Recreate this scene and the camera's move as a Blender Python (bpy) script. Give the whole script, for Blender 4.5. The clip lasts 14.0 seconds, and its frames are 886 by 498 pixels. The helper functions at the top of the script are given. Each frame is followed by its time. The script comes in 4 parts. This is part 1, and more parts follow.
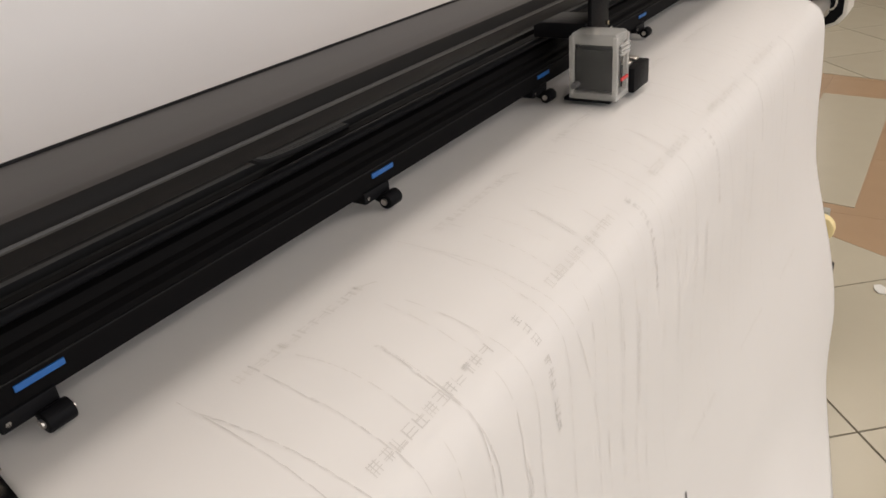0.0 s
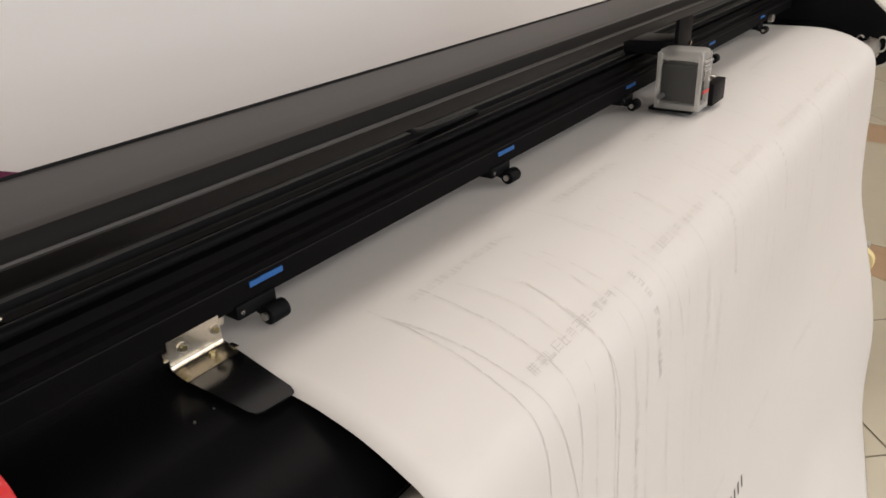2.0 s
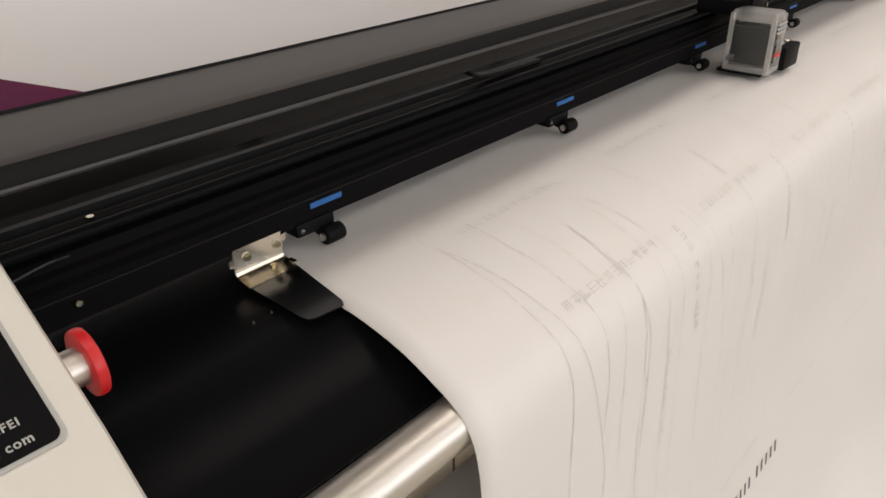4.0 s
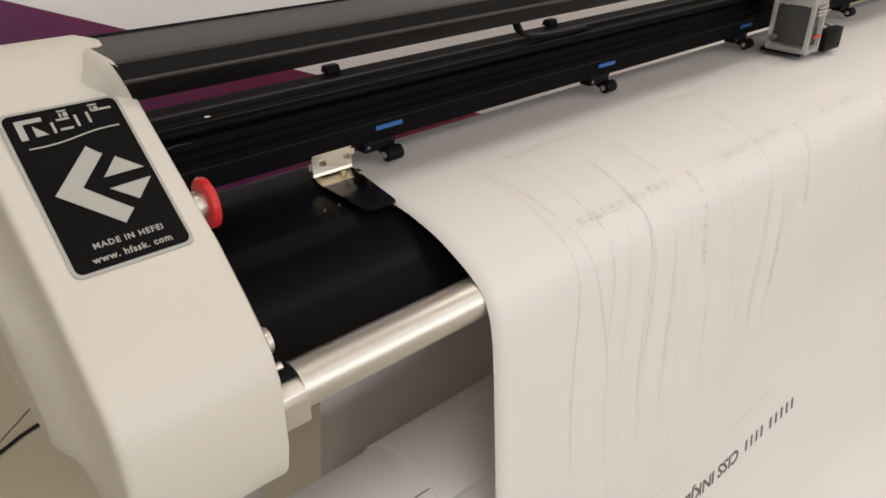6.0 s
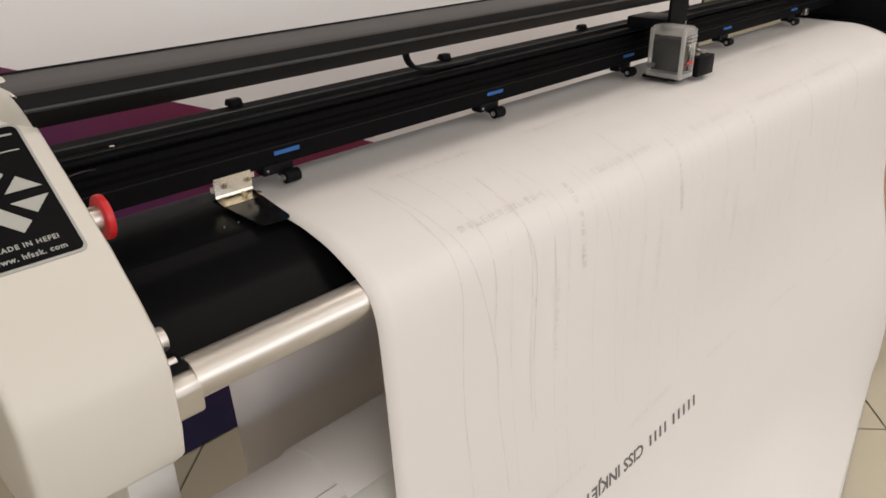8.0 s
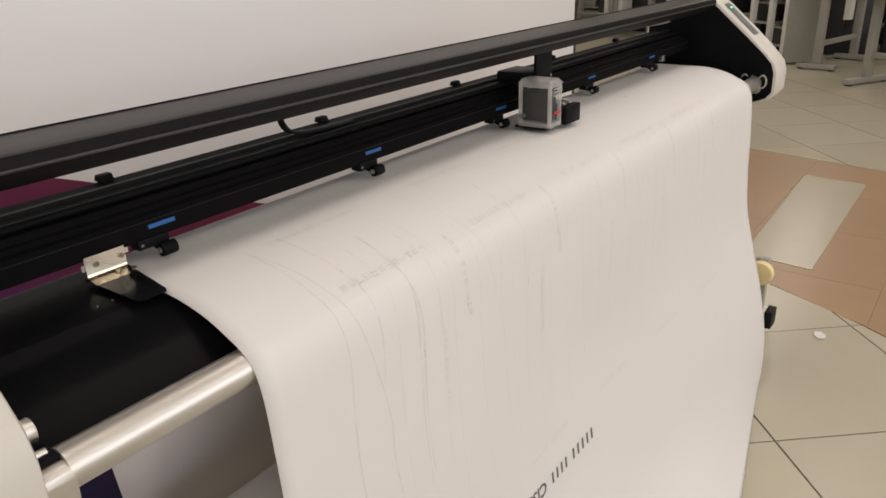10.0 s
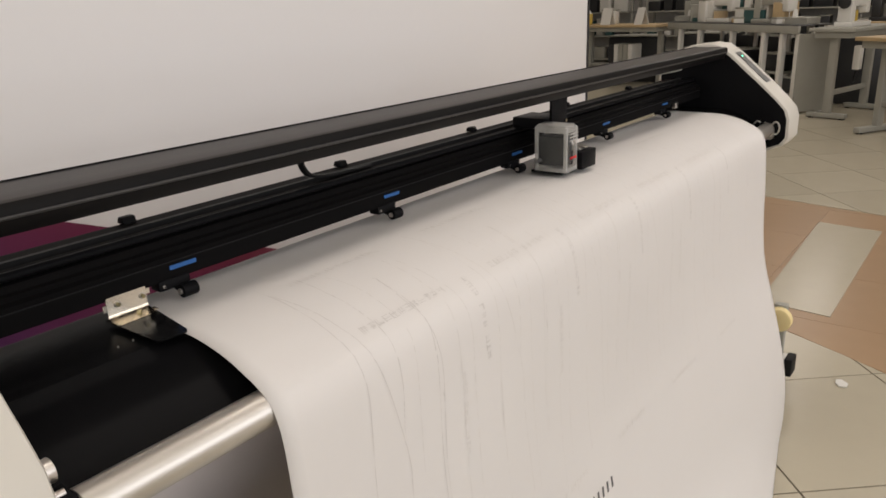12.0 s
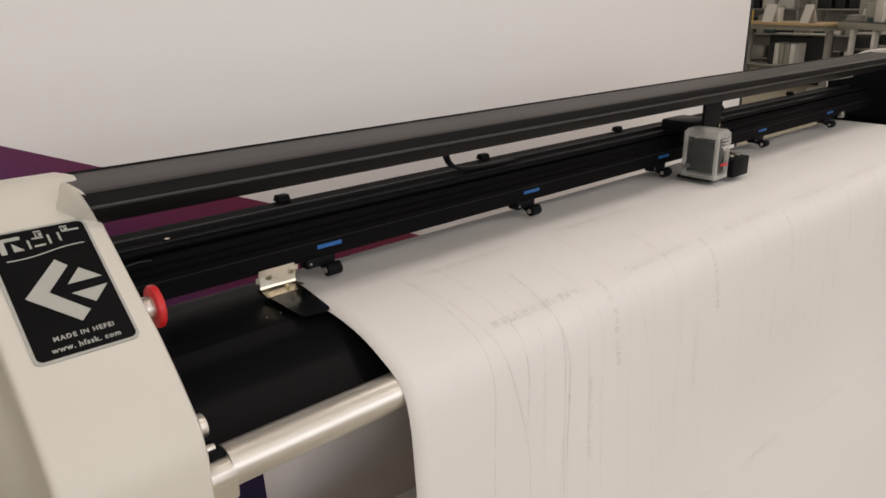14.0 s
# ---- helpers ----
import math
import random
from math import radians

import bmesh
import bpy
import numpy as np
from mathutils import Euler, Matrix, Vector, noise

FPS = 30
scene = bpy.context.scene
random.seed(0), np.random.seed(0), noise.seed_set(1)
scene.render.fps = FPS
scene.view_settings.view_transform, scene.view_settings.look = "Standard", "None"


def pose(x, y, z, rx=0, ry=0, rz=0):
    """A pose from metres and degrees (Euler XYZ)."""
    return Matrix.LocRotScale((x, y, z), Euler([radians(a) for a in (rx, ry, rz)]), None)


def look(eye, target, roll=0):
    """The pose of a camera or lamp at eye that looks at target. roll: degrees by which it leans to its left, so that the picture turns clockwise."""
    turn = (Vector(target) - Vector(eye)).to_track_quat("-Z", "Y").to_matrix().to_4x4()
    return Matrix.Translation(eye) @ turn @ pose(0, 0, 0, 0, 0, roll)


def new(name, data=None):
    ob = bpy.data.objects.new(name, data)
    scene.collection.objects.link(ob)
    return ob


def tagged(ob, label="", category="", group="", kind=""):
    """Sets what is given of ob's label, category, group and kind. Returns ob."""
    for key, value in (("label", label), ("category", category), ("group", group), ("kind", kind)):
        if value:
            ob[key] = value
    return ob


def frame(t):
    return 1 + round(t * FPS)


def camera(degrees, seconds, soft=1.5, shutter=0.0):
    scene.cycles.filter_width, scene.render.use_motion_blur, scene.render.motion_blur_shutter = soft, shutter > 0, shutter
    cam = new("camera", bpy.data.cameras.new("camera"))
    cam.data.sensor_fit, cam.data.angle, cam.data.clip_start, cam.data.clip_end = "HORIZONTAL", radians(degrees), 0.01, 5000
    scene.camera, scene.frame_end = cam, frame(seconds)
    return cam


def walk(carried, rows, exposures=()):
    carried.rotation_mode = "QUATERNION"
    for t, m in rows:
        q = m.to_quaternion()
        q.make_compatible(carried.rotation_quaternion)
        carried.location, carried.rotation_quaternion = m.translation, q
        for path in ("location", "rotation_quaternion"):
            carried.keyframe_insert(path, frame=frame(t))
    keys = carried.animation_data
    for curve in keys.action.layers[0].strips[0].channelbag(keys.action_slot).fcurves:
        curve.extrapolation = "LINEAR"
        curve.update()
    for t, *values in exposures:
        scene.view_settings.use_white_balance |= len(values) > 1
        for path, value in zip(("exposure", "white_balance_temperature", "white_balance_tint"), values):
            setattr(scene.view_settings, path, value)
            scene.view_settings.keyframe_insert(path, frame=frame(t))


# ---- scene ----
cam = camera(61.8, 14.0, soft=1.6)
PATH = [
    (0, (-0.156, -0.463, 1.301), (1.285, 0.563, 0.367), -5.5),
    (0.3, (-0.269, -0.455, 1.276), (1.294, 0.510, 0.484), -4.6),
    (0.5, (-0.317, -0.453, 1.283), (1.268, 0.480, 0.497), -4.5),
    (1, (-0.326, -0.447, 1.296), (1.199, 0.545, 0.465), -3.2),
    (1.5, (-0.33, -0.443, 1.294), (1.161, 0.593, 0.454), -2.7),
    (2, (-0.332, -0.444, 1.293), (1.12, 0.637, 0.443), -2.6),
    (2.5, (-0.334, -0.445, 1.291), (1.079, 0.672, 0.421), -2.5),
    (4.8, (-0.396, -0.537, 1.296), (0.819, 0.704, 0.304), -0.1),
    (5, (-0.409, -0.555, 1.296), (0.779, 0.708, 0.301), -0.1),
    (5.5, (-0.433, -0.589, 1.296), (0.724, 0.711, 0.31), 0.3),
    (6, (-0.448, -0.619, 1.293), (0.708, 0.693, 0.323), 0.2),
    (6.5, (-0.459, -0.647, 1.292), (0.688, 0.682, 0.334), 0.0),
    (7, (-0.461, -0.676, 1.293), (0.708, 0.654, 0.363), -0.1),
    (7.5, (-0.461, -0.708, 1.293), (0.756, 0.611, 0.41), -0.6),
    (8, (-0.455, -0.732, 1.296), (0.823, 0.537, 0.427), -0.7),
    (8.5, (-0.445, -0.754, 1.296), (0.893, 0.476, 0.461), -1.6),
    (9, (-0.452, -0.759, 1.306), (0.979, 0.376, 0.491), -1.1),
    (9.2, (-0.444, -0.764, 1.311), (1.002, 0.354, 0.499), -1.5),
    (11.5, (-0.453, -0.764, 1.306), (1.081, 0.356, 0.678), -2.4),
    (12, (-0.454, -0.757, 1.302), (1.049, 0.403, 0.674), -2.2),
    (12.5, (-0.456, -0.757, 1.299), (0.99, 0.474, 0.672), -2.1),
    (13, (-0.458, -0.752, 1.311), (0.917, 0.55, 0.668), -1.2),
    (13.5, (-0.46, -0.76, 1.322), (0.845, 0.606, 0.665), -0.9),
    (14, (-0.465, -0.751, 1.312), (0.8, 0.657, 0.666), -0.7),
]
walk(cam, [(t, look(eye, target, roll)) for t, eye, target, roll in PATH],
     [(0, 0.0), (9.0, -0.03), (11.3, -0.14), (14.0, -0.14)])

# ---- light ----
world = bpy.data.worlds.new("hall_light")
scene.world = world
world.use_nodes = True
world.node_tree.nodes["Background"].inputs[0].default_value = (0.9, 0.93, 1.0, 1)
world.node_tree.nodes["Background"].inputs[1].default_value = 0.15


def area_lamp(name, x, y, z, sx, sy, power, colour, rx=0, ry=0, rz=0):
    lamp = bpy.data.lights.new(name, "AREA")
    lamp.shape, lamp.size, lamp.size_y, lamp.energy, lamp.color = "RECTANGLE", sx, sy, power, colour
    ob = new(name, lamp)
    ob.matrix_world = pose(x, y, z, rx, ry, rz)
    return ob


WARM, DAY = (1.0, 0.905, 0.83), (0.985, 0.965, 0.975)
for lx in (-1.6, 1.6, 4.8):
    for ly in (-2.6, -0.4, 2.8):
        area_lamp("unseen_ceiling_lamp", lx, ly, 3.38, 2.4, 0.5, 16, WARM)
# added, unseen lamps that brighten the far work tables
for ly in (-1.5, 1.2, 4.0):
    for lx in (8.0, 11.2):
        area_lamp("unseen_ceiling_lamp", lx, ly, 3.38, 2.4, 0.5, 21, WARM)
# daylight fill through an added, unseen window opening in the wall behind the walk
area_lamp("unseen_window_light", 1.0, -4.55, 1.95, 8.6, 2.1, 140, DAY, rx=90)


# ---- materials ----
def mat(name, colour, rough=0.5, metal=0.0, vary=0.06, scale=8.0, bump=0.0, bump_scale=120.0, rough_vary=0.0,
        stretch=(1, 1, 1), alpha=1.0, transmission=0.0, coat=0.0, piece=0.0, spec=0.5):
    """A procedural surface: slow stains, fine grain, relief."""
    m = bpy.data.materials.new(name)
    m.use_nodes = True
    n, l = m.node_tree.nodes, m.node_tree.links
    b = n["Principled BSDF"]
    b.inputs["Roughness"].default_value, b.inputs["Metallic"].default_value = rough, metal
    b.inputs["Alpha"].default_value, b.inputs["Transmission Weight"].default_value = alpha, transmission
    b.inputs["Coat Weight"].default_value, b.inputs["Specular IOR Level"].default_value = coat, spec
    co = n.new("ShaderNodeTexCoord")
    mp = n.new("ShaderNodeMapping")
    mp.inputs["Scale"].default_value = stretch
    l.new(co.outputs["Object"], mp.inputs["Vector"])
    big, fine = n.new("ShaderNodeTexNoise"), n.new("ShaderNodeTexNoise")
    big.inputs["Scale"].default_value, big.inputs["Detail"].default_value = scale, 4
    fine.inputs["Scale"].default_value, fine.inputs["Detail"].default_value = bump_scale, 3
    for t in (big, fine):
        l.new(mp.outputs[0], t.inputs["Vector"])
    mix = n.new("ShaderNodeMixRGB")
    lo = [max(0, c * (1 - vary)) for c in colour]
    hi = [min(1, c * (1 + vary)) for c in colour]
    mix.inputs[1].default_value, mix.inputs[2].default_value = (*lo, 1), (*hi, 1)
    add = n.new("ShaderNodeMath")
    add.operation = "MULTIPLY_ADD"
    add.inputs[1].default_value = 0.3
    l.new(fine.outputs[0], add.inputs[0])
    sub = n.new("ShaderNodeMath")
    sub.operation = "MULTIPLY_ADD"
    sub.inputs[1].default_value, sub.inputs[2].default_value = 1.6, -0.45
    l.new(big.outputs[0], sub.inputs[0])
    l.new(sub.outputs[0], add.inputs[2])
    l.new(add.outputs[0], mix.inputs[0])
    out = mix.outputs[0]
    if piece:
        info = n.new("ShaderNodeObjectInfo")
        hsv = n.new("ShaderNodeHueSaturation")
        mr = n.new("ShaderNodeMapRange")
        mr.inputs[3].default_value, mr.inputs[4].default_value = 1 - piece, 1 + piece
        l.new(info.outputs["Random"], mr.inputs[0])
        l.new(mr.outputs[0], hsv.inputs["Value"])
        l.new(out, hsv.inputs["Color"])
        out = hsv.outputs[0]
    l.new(out, b.inputs["Base Color"])
    if rough_vary:
        mr = n.new("ShaderNodeMapRange")
        mr.inputs[3].default_value, mr.inputs[4].default_value = max(0.02, rough - rough_vary), min(1, rough + rough_vary)
        l.new(big.outputs[0], mr.inputs[0])
        l.new(mr.outputs[0], b.inputs["Roughness"])
    if bump:
        bp = n.new("ShaderNodeBump")
        bp.inputs["Strength"].default_value, bp.inputs["Distance"].default_value = bump, 0.002
        l.new(fine.outputs[0], bp.inputs["Height"])
        l.new(bp.outputs[0], b.inputs["Normal"])
    return m


M_PAPER = mat("paper", (0.82, 0.795, 0.770), 0.6, vary=0.015, scale=3, bump=0.05, bump_scale=60)
# thin paper lets some light through
pn, pl = M_PAPER.node_tree.nodes, M_PAPER.node_tree.links
pb, po = pn["Principled BSDF"], pn["Material Output"]
trn, mxs = pn.new("ShaderNodeBsdfTranslucent"), pn.new("ShaderNodeMixShader")
trn.inputs["Color"].default_value, mxs.inputs[0].default_value = (0.80, 0.76, 0.74, 1), 0.13
pl.new(pb.outputs[0], mxs.inputs[1])
pl.new(trn.outputs[0], mxs.inputs[2])
pl.new(mxs.outputs[0], po.inputs["Surface"])
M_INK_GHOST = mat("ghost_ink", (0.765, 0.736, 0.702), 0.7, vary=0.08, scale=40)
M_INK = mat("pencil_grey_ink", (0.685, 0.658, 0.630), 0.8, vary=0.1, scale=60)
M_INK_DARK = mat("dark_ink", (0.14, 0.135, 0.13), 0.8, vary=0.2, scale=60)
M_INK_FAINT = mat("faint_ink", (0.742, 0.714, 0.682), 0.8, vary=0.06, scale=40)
M_BLACK = mat("black_powder_coat", (0.008, 0.008, 0.009), 0.42, vary=0.2, bump=0.12, bump_scale=900, rough_vary=0.06, spec=0.05)
M_ANOD = mat("black_anodised", (0.0065, 0.0062, 0.0065), 0.5, vary=0.25, scale=5, stretch=(0.15, 1, 1), rough_vary=0.06, spec=0.022)
M_PLATEN = mat("black_platen_steel", (0.0045, 0.0045, 0.005), 0.24, vary=0.2, scale=6, rough_vary=0.06, bump=0.04, bump_scale=500, spec=0.032)
# one cover finish in two tones: the front's shade is put into its colour
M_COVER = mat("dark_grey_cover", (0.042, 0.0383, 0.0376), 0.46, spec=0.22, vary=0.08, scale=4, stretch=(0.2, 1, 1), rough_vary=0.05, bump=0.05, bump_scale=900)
M_COVER_SHADED = mat("cover_front_shaded", (0.0075, 0.0070, 0.0070), 0.45, vary=0.12, scale=4, stretch=(0.2, 1, 1), spec=0.08)
M_FOLD = mat("satin_fold_highlight", (0.030, 0.0285, 0.028), 0.36, vary=0.1, scale=4, stretch=(0.2, 1, 1), spec=0.4)
M_RUBBER = mat("black_rubber", (0.011, 0.011, 0.0115), 0.6, vary=0.2, scale=80, spec=0.2)
M_CREAM = mat("cream_plastic_shell", (0.61, 0.585, 0.525), 0.42, vary=0.02, scale=4, bump=0.06, bump_scale=700)
M_BADGE = mat("black_badge_film", (0.006, 0.006, 0.0065), 0.35, vary=0.2, scale=12, spec=0.04)
M_SILVERINK = mat("silver_print", (0.40, 0.40, 0.375), 0.45, metal=0.2, vary=0.06)
M_STEEL = mat("brushed_steel", (0.62, 0.58, 0.54), 0.3, metal=1.0, vary=0.06, scale=30, stretch=(0.05, 1, 1), rough_vary=0.07)
M_ALU = mat("satin_aluminium", (0.63, 0.60, 0.555), 0.40, metal=1.0, vary=0.05, scale=90, stretch=(0.02, 1, 1), rough_vary=0.05)
M_CHROME = mat("bright_zinc", (0.74, 0.68, 0.57), 0.20, metal=1.0, vary=0.03, scale=25)
M_BRASS = mat("brassy_zinc", (0.34, 0.30, 0.17), 0.30, metal=1.0, vary=0.1, scale=60)
M_TAB = mat("glossy_black_film", (0.006, 0.006, 0.0065), 0.16, vary=0.2, scale=10, spec=0.30)
M_BLUE = mat("blue_marker_tape", (0.014, 0.11, 0.36), 0.5, vary=0.1, scale=60)
M_RED = mat("red_plastic", (0.55, 0.012, 0.016), 0.35, vary=0.08, scale=30)
M_CLEAR = mat("milky_clear_plastic", (0.66, 0.66, 0.63), 0.25, vary=0.1, scale=40, alpha=0.06, coat=0.0)
M_MILKY = mat("milky_plastic", (0.70, 0.69, 0.66), 0.35, vary=0.08, scale=40, alpha=0.36)
M_CART = mat("dark_cartridge", (0.010, 0.0115, 0.0115), 0.5, vary=0.2)
M_LEMON = mat("pale_yellow_plastic", (0.90, 0.74, 0.38), 0.4, vary=0.05)
M_GREYPANEL = mat("grey_key_panel", (0.10, 0.10, 0.10), 0.4)
M_BOARD = mat("white_display_board", (0.78, 0.765, 0.76), 0.5, vary=0.012, scale=1.5, bump=0.03, bump_scale=40)
M_TILE = mat("cream_floor_tile", (0.48, 0.435, 0.335), 0.24, vary=0.02, scale=9, piece=0.03, spec=0.4)
M_TAN = mat("tan_floor_tile", (0.38, 0.25, 0.145), 0.32, vary=0.035, scale=9, piece=0.03, spec=0.4)
M_GROUT = mat("dark_grout", (0.09, 0.075, 0.055), 0.9, vary=0.2, scale=30)
M_WALLP = mat("wall_paint", (0.66, 0.64, 0.60), 0.85, vary=0.03, scale=2)
M_CEIL = mat("ceiling_paint", (0.78, 0.77, 0.75), 0.9, vary=0.02, scale=2)
M_WOOD = mat("pale_beech_top", (0.50, 0.37, 0.21), 0.4, vary=0.12, scale=6, stretch=(1, 6, 6))
M_GREYPAINT = mat("grey_green_paint", (0.35, 0.345, 0.305), 0.5, vary=0.05)
M_DARKGREY = mat("dark_grey_laminate", (0.10, 0.10, 0.10), 0.35, vary=0.1)
M_WHITE = mat("white_lacquer", (0.74, 0.73, 0.69), 0.35, vary=0.03)
M_DARK = mat("dark_machine_paint", (0.022, 0.023, 0.025), 0.4, vary=0.2)
M_GREEN = mat("dark_green_paint", (0.03, 0.09, 0.09), 0.4, vary=0.1)
M_YELLOW = mat("yellow_thread", (0.60, 0.42, 0.08), 0.6, vary=0.1)
M_ORANGE = mat("orange_plastic", (0.62, 0.22, 0.05), 0.45, vary=0.1)


def purple_mat():
    m = bpy.data.materials.new("purple_print")
    m.use_nodes = True
    n, l = m.node_tree.nodes, m.node_tree.links
    co, sep, ramp = n.new("ShaderNodeTexCoord"), n.new("ShaderNodeSeparateXYZ"), n.new("ShaderNodeValToRGB")
    l.new(co.outputs["Object"], sep.inputs[0])
    mr = n.new("ShaderNodeMapRange")
    mr.inputs[1].default_value, mr.inputs[2].default_value = -1.0, 1.6
    add = n.new("ShaderNodeMath")
    add.operation = "ADD"
    l.new(sep.outputs["X"], add.inputs[0])
    l.new(sep.outputs["Z"], add.inputs[1])
    l.new(add.outputs[0], mr.inputs[0])
    l.new(mr.outputs[0], ramp.inputs[0])
    e = ramp.color_ramp.elements
    e[0].position, e[0].color = 0.0, (0.012, 0.015, 0.07, 1)
    e[1].position, e[1].color = 1.0, (0.15, 0.008, 0.025, 1)
    for p, c in ((0.5, (0.014, 0.012, 0.075)), (0.66, (0.07, 0.012, 0.085)), (0.76, (0.115, 0.012, 0.062)), (0.85, (0.135, 0.010, 0.045))):
        x = e.new(p)
        x.color = (*c, 1)
    l.new(ramp.outputs[0], n["Principled BSDF"].inputs["Base Color"])
    n["Principled BSDF"].inputs["Roughness"].default_value = 0.5
    return m


M_PURPLE = purple_mat()
M_BACKSHEET = mat("grey_back_sheet", (0.80, 0.755, 0.76), 0.5, vary=0.04, scale=3)


def glow(name, colour, strength):
    m = bpy.data.materials.new(name)
    m.use_nodes = True
    b = m.node_tree.nodes["Principled BSDF"]
    b.inputs["Base Color"].default_value = (*colour, 1)
    b.inputs["Emission Color"].default_value = (*colour, 1)
    b.inputs["Emission Strength"].default_value = strength
    return m


M_LED = glow("green_led", (0.1, 1.0, 0.5), 4.0)


# ---- builders ----
def part(name, bm, material, parent=None, label="", smooth=True):
    me = bpy.data.meshes.new(name)
    bmesh.ops.recalc_face_normals(bm, faces=bm.faces)
    bm.to_mesh(me)
    bm.free()
    me.materials.append(material)
    if smooth:
        for p in me.polygons:
            p.use_smooth = True
        me.set_sharp_from_angle(angle=radians(35))
    ob = new(name, me)
    if parent is not None:
        ob.parent = parent
    if label:
        tagged(ob, label)
    return ob


def thing(name, label, category, at=(0, 0, 0), group="", kind=""):
    return_ob = new(name)
    return_ob.location = at
    return_ob.empty_display_size = 0.05
    return tagged(return_ob, label, category, group, kind)


def box(x0, x1, y0, y1, z0, z1, bevel=0.0, seg=2, bm=None):
    own = bmesh.new()
    bmesh.ops.create_cube(own, size=1, matrix=Matrix.Translation(((x0 + x1) / 2, (y0 + y1) / 2, (z0 + z1) / 2))
                          @ Matrix.Diagonal((x1 - x0, y1 - y0, z1 - z0, 1)))
    if bevel:
        bmesh.ops.bevel(own, geom=own.edges[:], offset=bevel, segments=seg, affect="EDGES", profile=0.5)
    return join(bm, own)


def join(bm, own):
    if bm is None:
        return own
    me = bpy.data.meshes.new("tmp")
    own.to_mesh(me)
    own.free()
    bm.from_mesh(me)
    bpy.data.meshes.remove(me)
    return bm


def cyl(axis, a0, a1, u, v, r, seg=24, bevel=0.0, bm=None, r2=None):
    """A cylinder along x, y or z from a0 to a1; u, v: its centre in the other two axes."""
    own = bmesh.new()
    bmesh.ops.create_cone(own, cap_ends=True, segments=seg, radius1=r, radius2=r if r2 is None else r2, depth=a1 - a0)
    if bevel:
        ends = [e for e in own.edges if len({round(w.co.z, 5) for w in e.verts}) == 1]
        bmesh.ops.bevel(own, geom=ends, offset=bevel, segments=2, affect="EDGES", profile=0.5)
    c = (a0 + a1) / 2
    m = {"x": Matrix.Translation((c, u, v)) @ pose(0, 0, 0, 0, 90, 0),
         "y": Matrix.Translation((u, c, v)) @ pose(0, 0, 0, 90, 0, 0),
         "z": Matrix.Translation((u, v, c))}[axis]
    bmesh.ops.transform(own, matrix=m, verts=own.verts)
    return join(bm, own)


def prism(profile, x0, x1, bevel=0.0, seg=2, bm=None):
    """A closed outline in y, z drawn out along x."""
    own = bmesh.new()
    a = [own.verts.new((x0, y, z)) for y, z in profile]
    b = [own.verts.new((x1, y, z)) for y, z in profile]
    own.faces.new(a)
    own.faces.new(b[::-1])
    k = len(profile)
    for i in range(k):
        own.faces.new((a[i], b[i], b[(i + 1) % k], a[(i + 1) % k]))
    if bevel:
        bmesh.ops.bevel(own, geom=own.edges[:], offset=bevel, segments=seg, affect="EDGES", profile=0.5, clamp_overlap=True)
    return join(bm, own)


def loft(rings, bm=None):
    own = bmesh.new()
    vs = [[own.verts.new(p) for p in r] for r in rings]
    k = len(rings[0])
    for r, s in zip(vs, vs[1:]):
        for i in range(k):
            own.faces.new((r[i], r[(i + 1) % k], s[(i + 1) % k], s[i]))
    own.faces.new(vs[0][::-1])
    own.faces.new(vs[-1])
    return join(bm, own)


def tube(points, r, seg=8, bm=None):
    """A round cord along points."""
    pts = [Vector(p) for p in points]
    rings = []
    for i, p in enumerate(pts):
        d = (pts[min(i + 1, len(pts) - 1)] - pts[max(i - 1, 0)]).normalized()
        up = Vector((0, 0, 1)) if abs(d.z) < 0.9 else Vector((1, 0, 0))
        u = d.cross(up).normalized()
        w = d.cross(u)
        rings.append([p + r * (math.cos(2 * math.pi * j / seg) * u + math.sin(2 * math.pi * j / seg) * w) for j in range(seg)])
    return loft(rings, bm)


def smooth_line(points, n):
    """n + 1 points along a Catmull-Rom curve through points."""
    p = [Vector(q) for q in points]
    p = [2 * p[0] - p[1]] + p + [2 * p[-1] - p[-2]]
    res = []
    for i in range(n + 1):
        s = i / n * (len(p) - 3)
        k = min(int(s), len(p) - 4)
        f = s - k
        a, b, c, d = p[k:k + 4]
        res.append(0.5 * (2 * b + (c - a) * f + (2 * a - 5 * b + 4 * c - d) * f * f + (3 * b - a - 3 * c + d) * f ** 3))
    return res


# ---- the hall ----
XW0, XW1, YW0, YW1, HZ = -4.0, 14.5, -4.5, 7.5, 3.5
tagged(part("floor", box(XW0, XW1, YW0, YW1, -0.12, -0.004), M_GROUT, smooth=False), "dark grout bed under cream and tan floor tiles", "floor", kind="structure")
tagged(part("ceiling", box(XW0, XW1, YW0, YW1, HZ, HZ + 0.12), M_CEIL, smooth=False), "plain white painted hall ceiling", "ceiling", kind="structure")
for nm, b in (("wall_west", (XW0 - 0.15, XW0, YW0, YW1)), ("wall_east", (XW1, XW1 + 0.15, YW0, YW1)),
              ("wall_north", (XW0, XW1, YW1, YW1 + 0.15))):
    tagged(part(nm, box(*b, 0, HZ), M_WALLP, smooth=False), "plain light painted hall wall", "wall", kind="structure")

# the long window opening is made up, to let the frontal fill in
bm = box(XW0, XW1, YW0 - 0.15, YW0, 0, 0.9)
box(XW0, XW1, YW0 - 0.15, YW0, 3.0, HZ, bm=bm)
box(XW0, -3.3, YW0 - 0.15, YW0, 0.9, 3.0, bm=bm)
box(5.3, XW1, YW0 - 0.15, YW0, 0.9, 3.0, bm=bm)
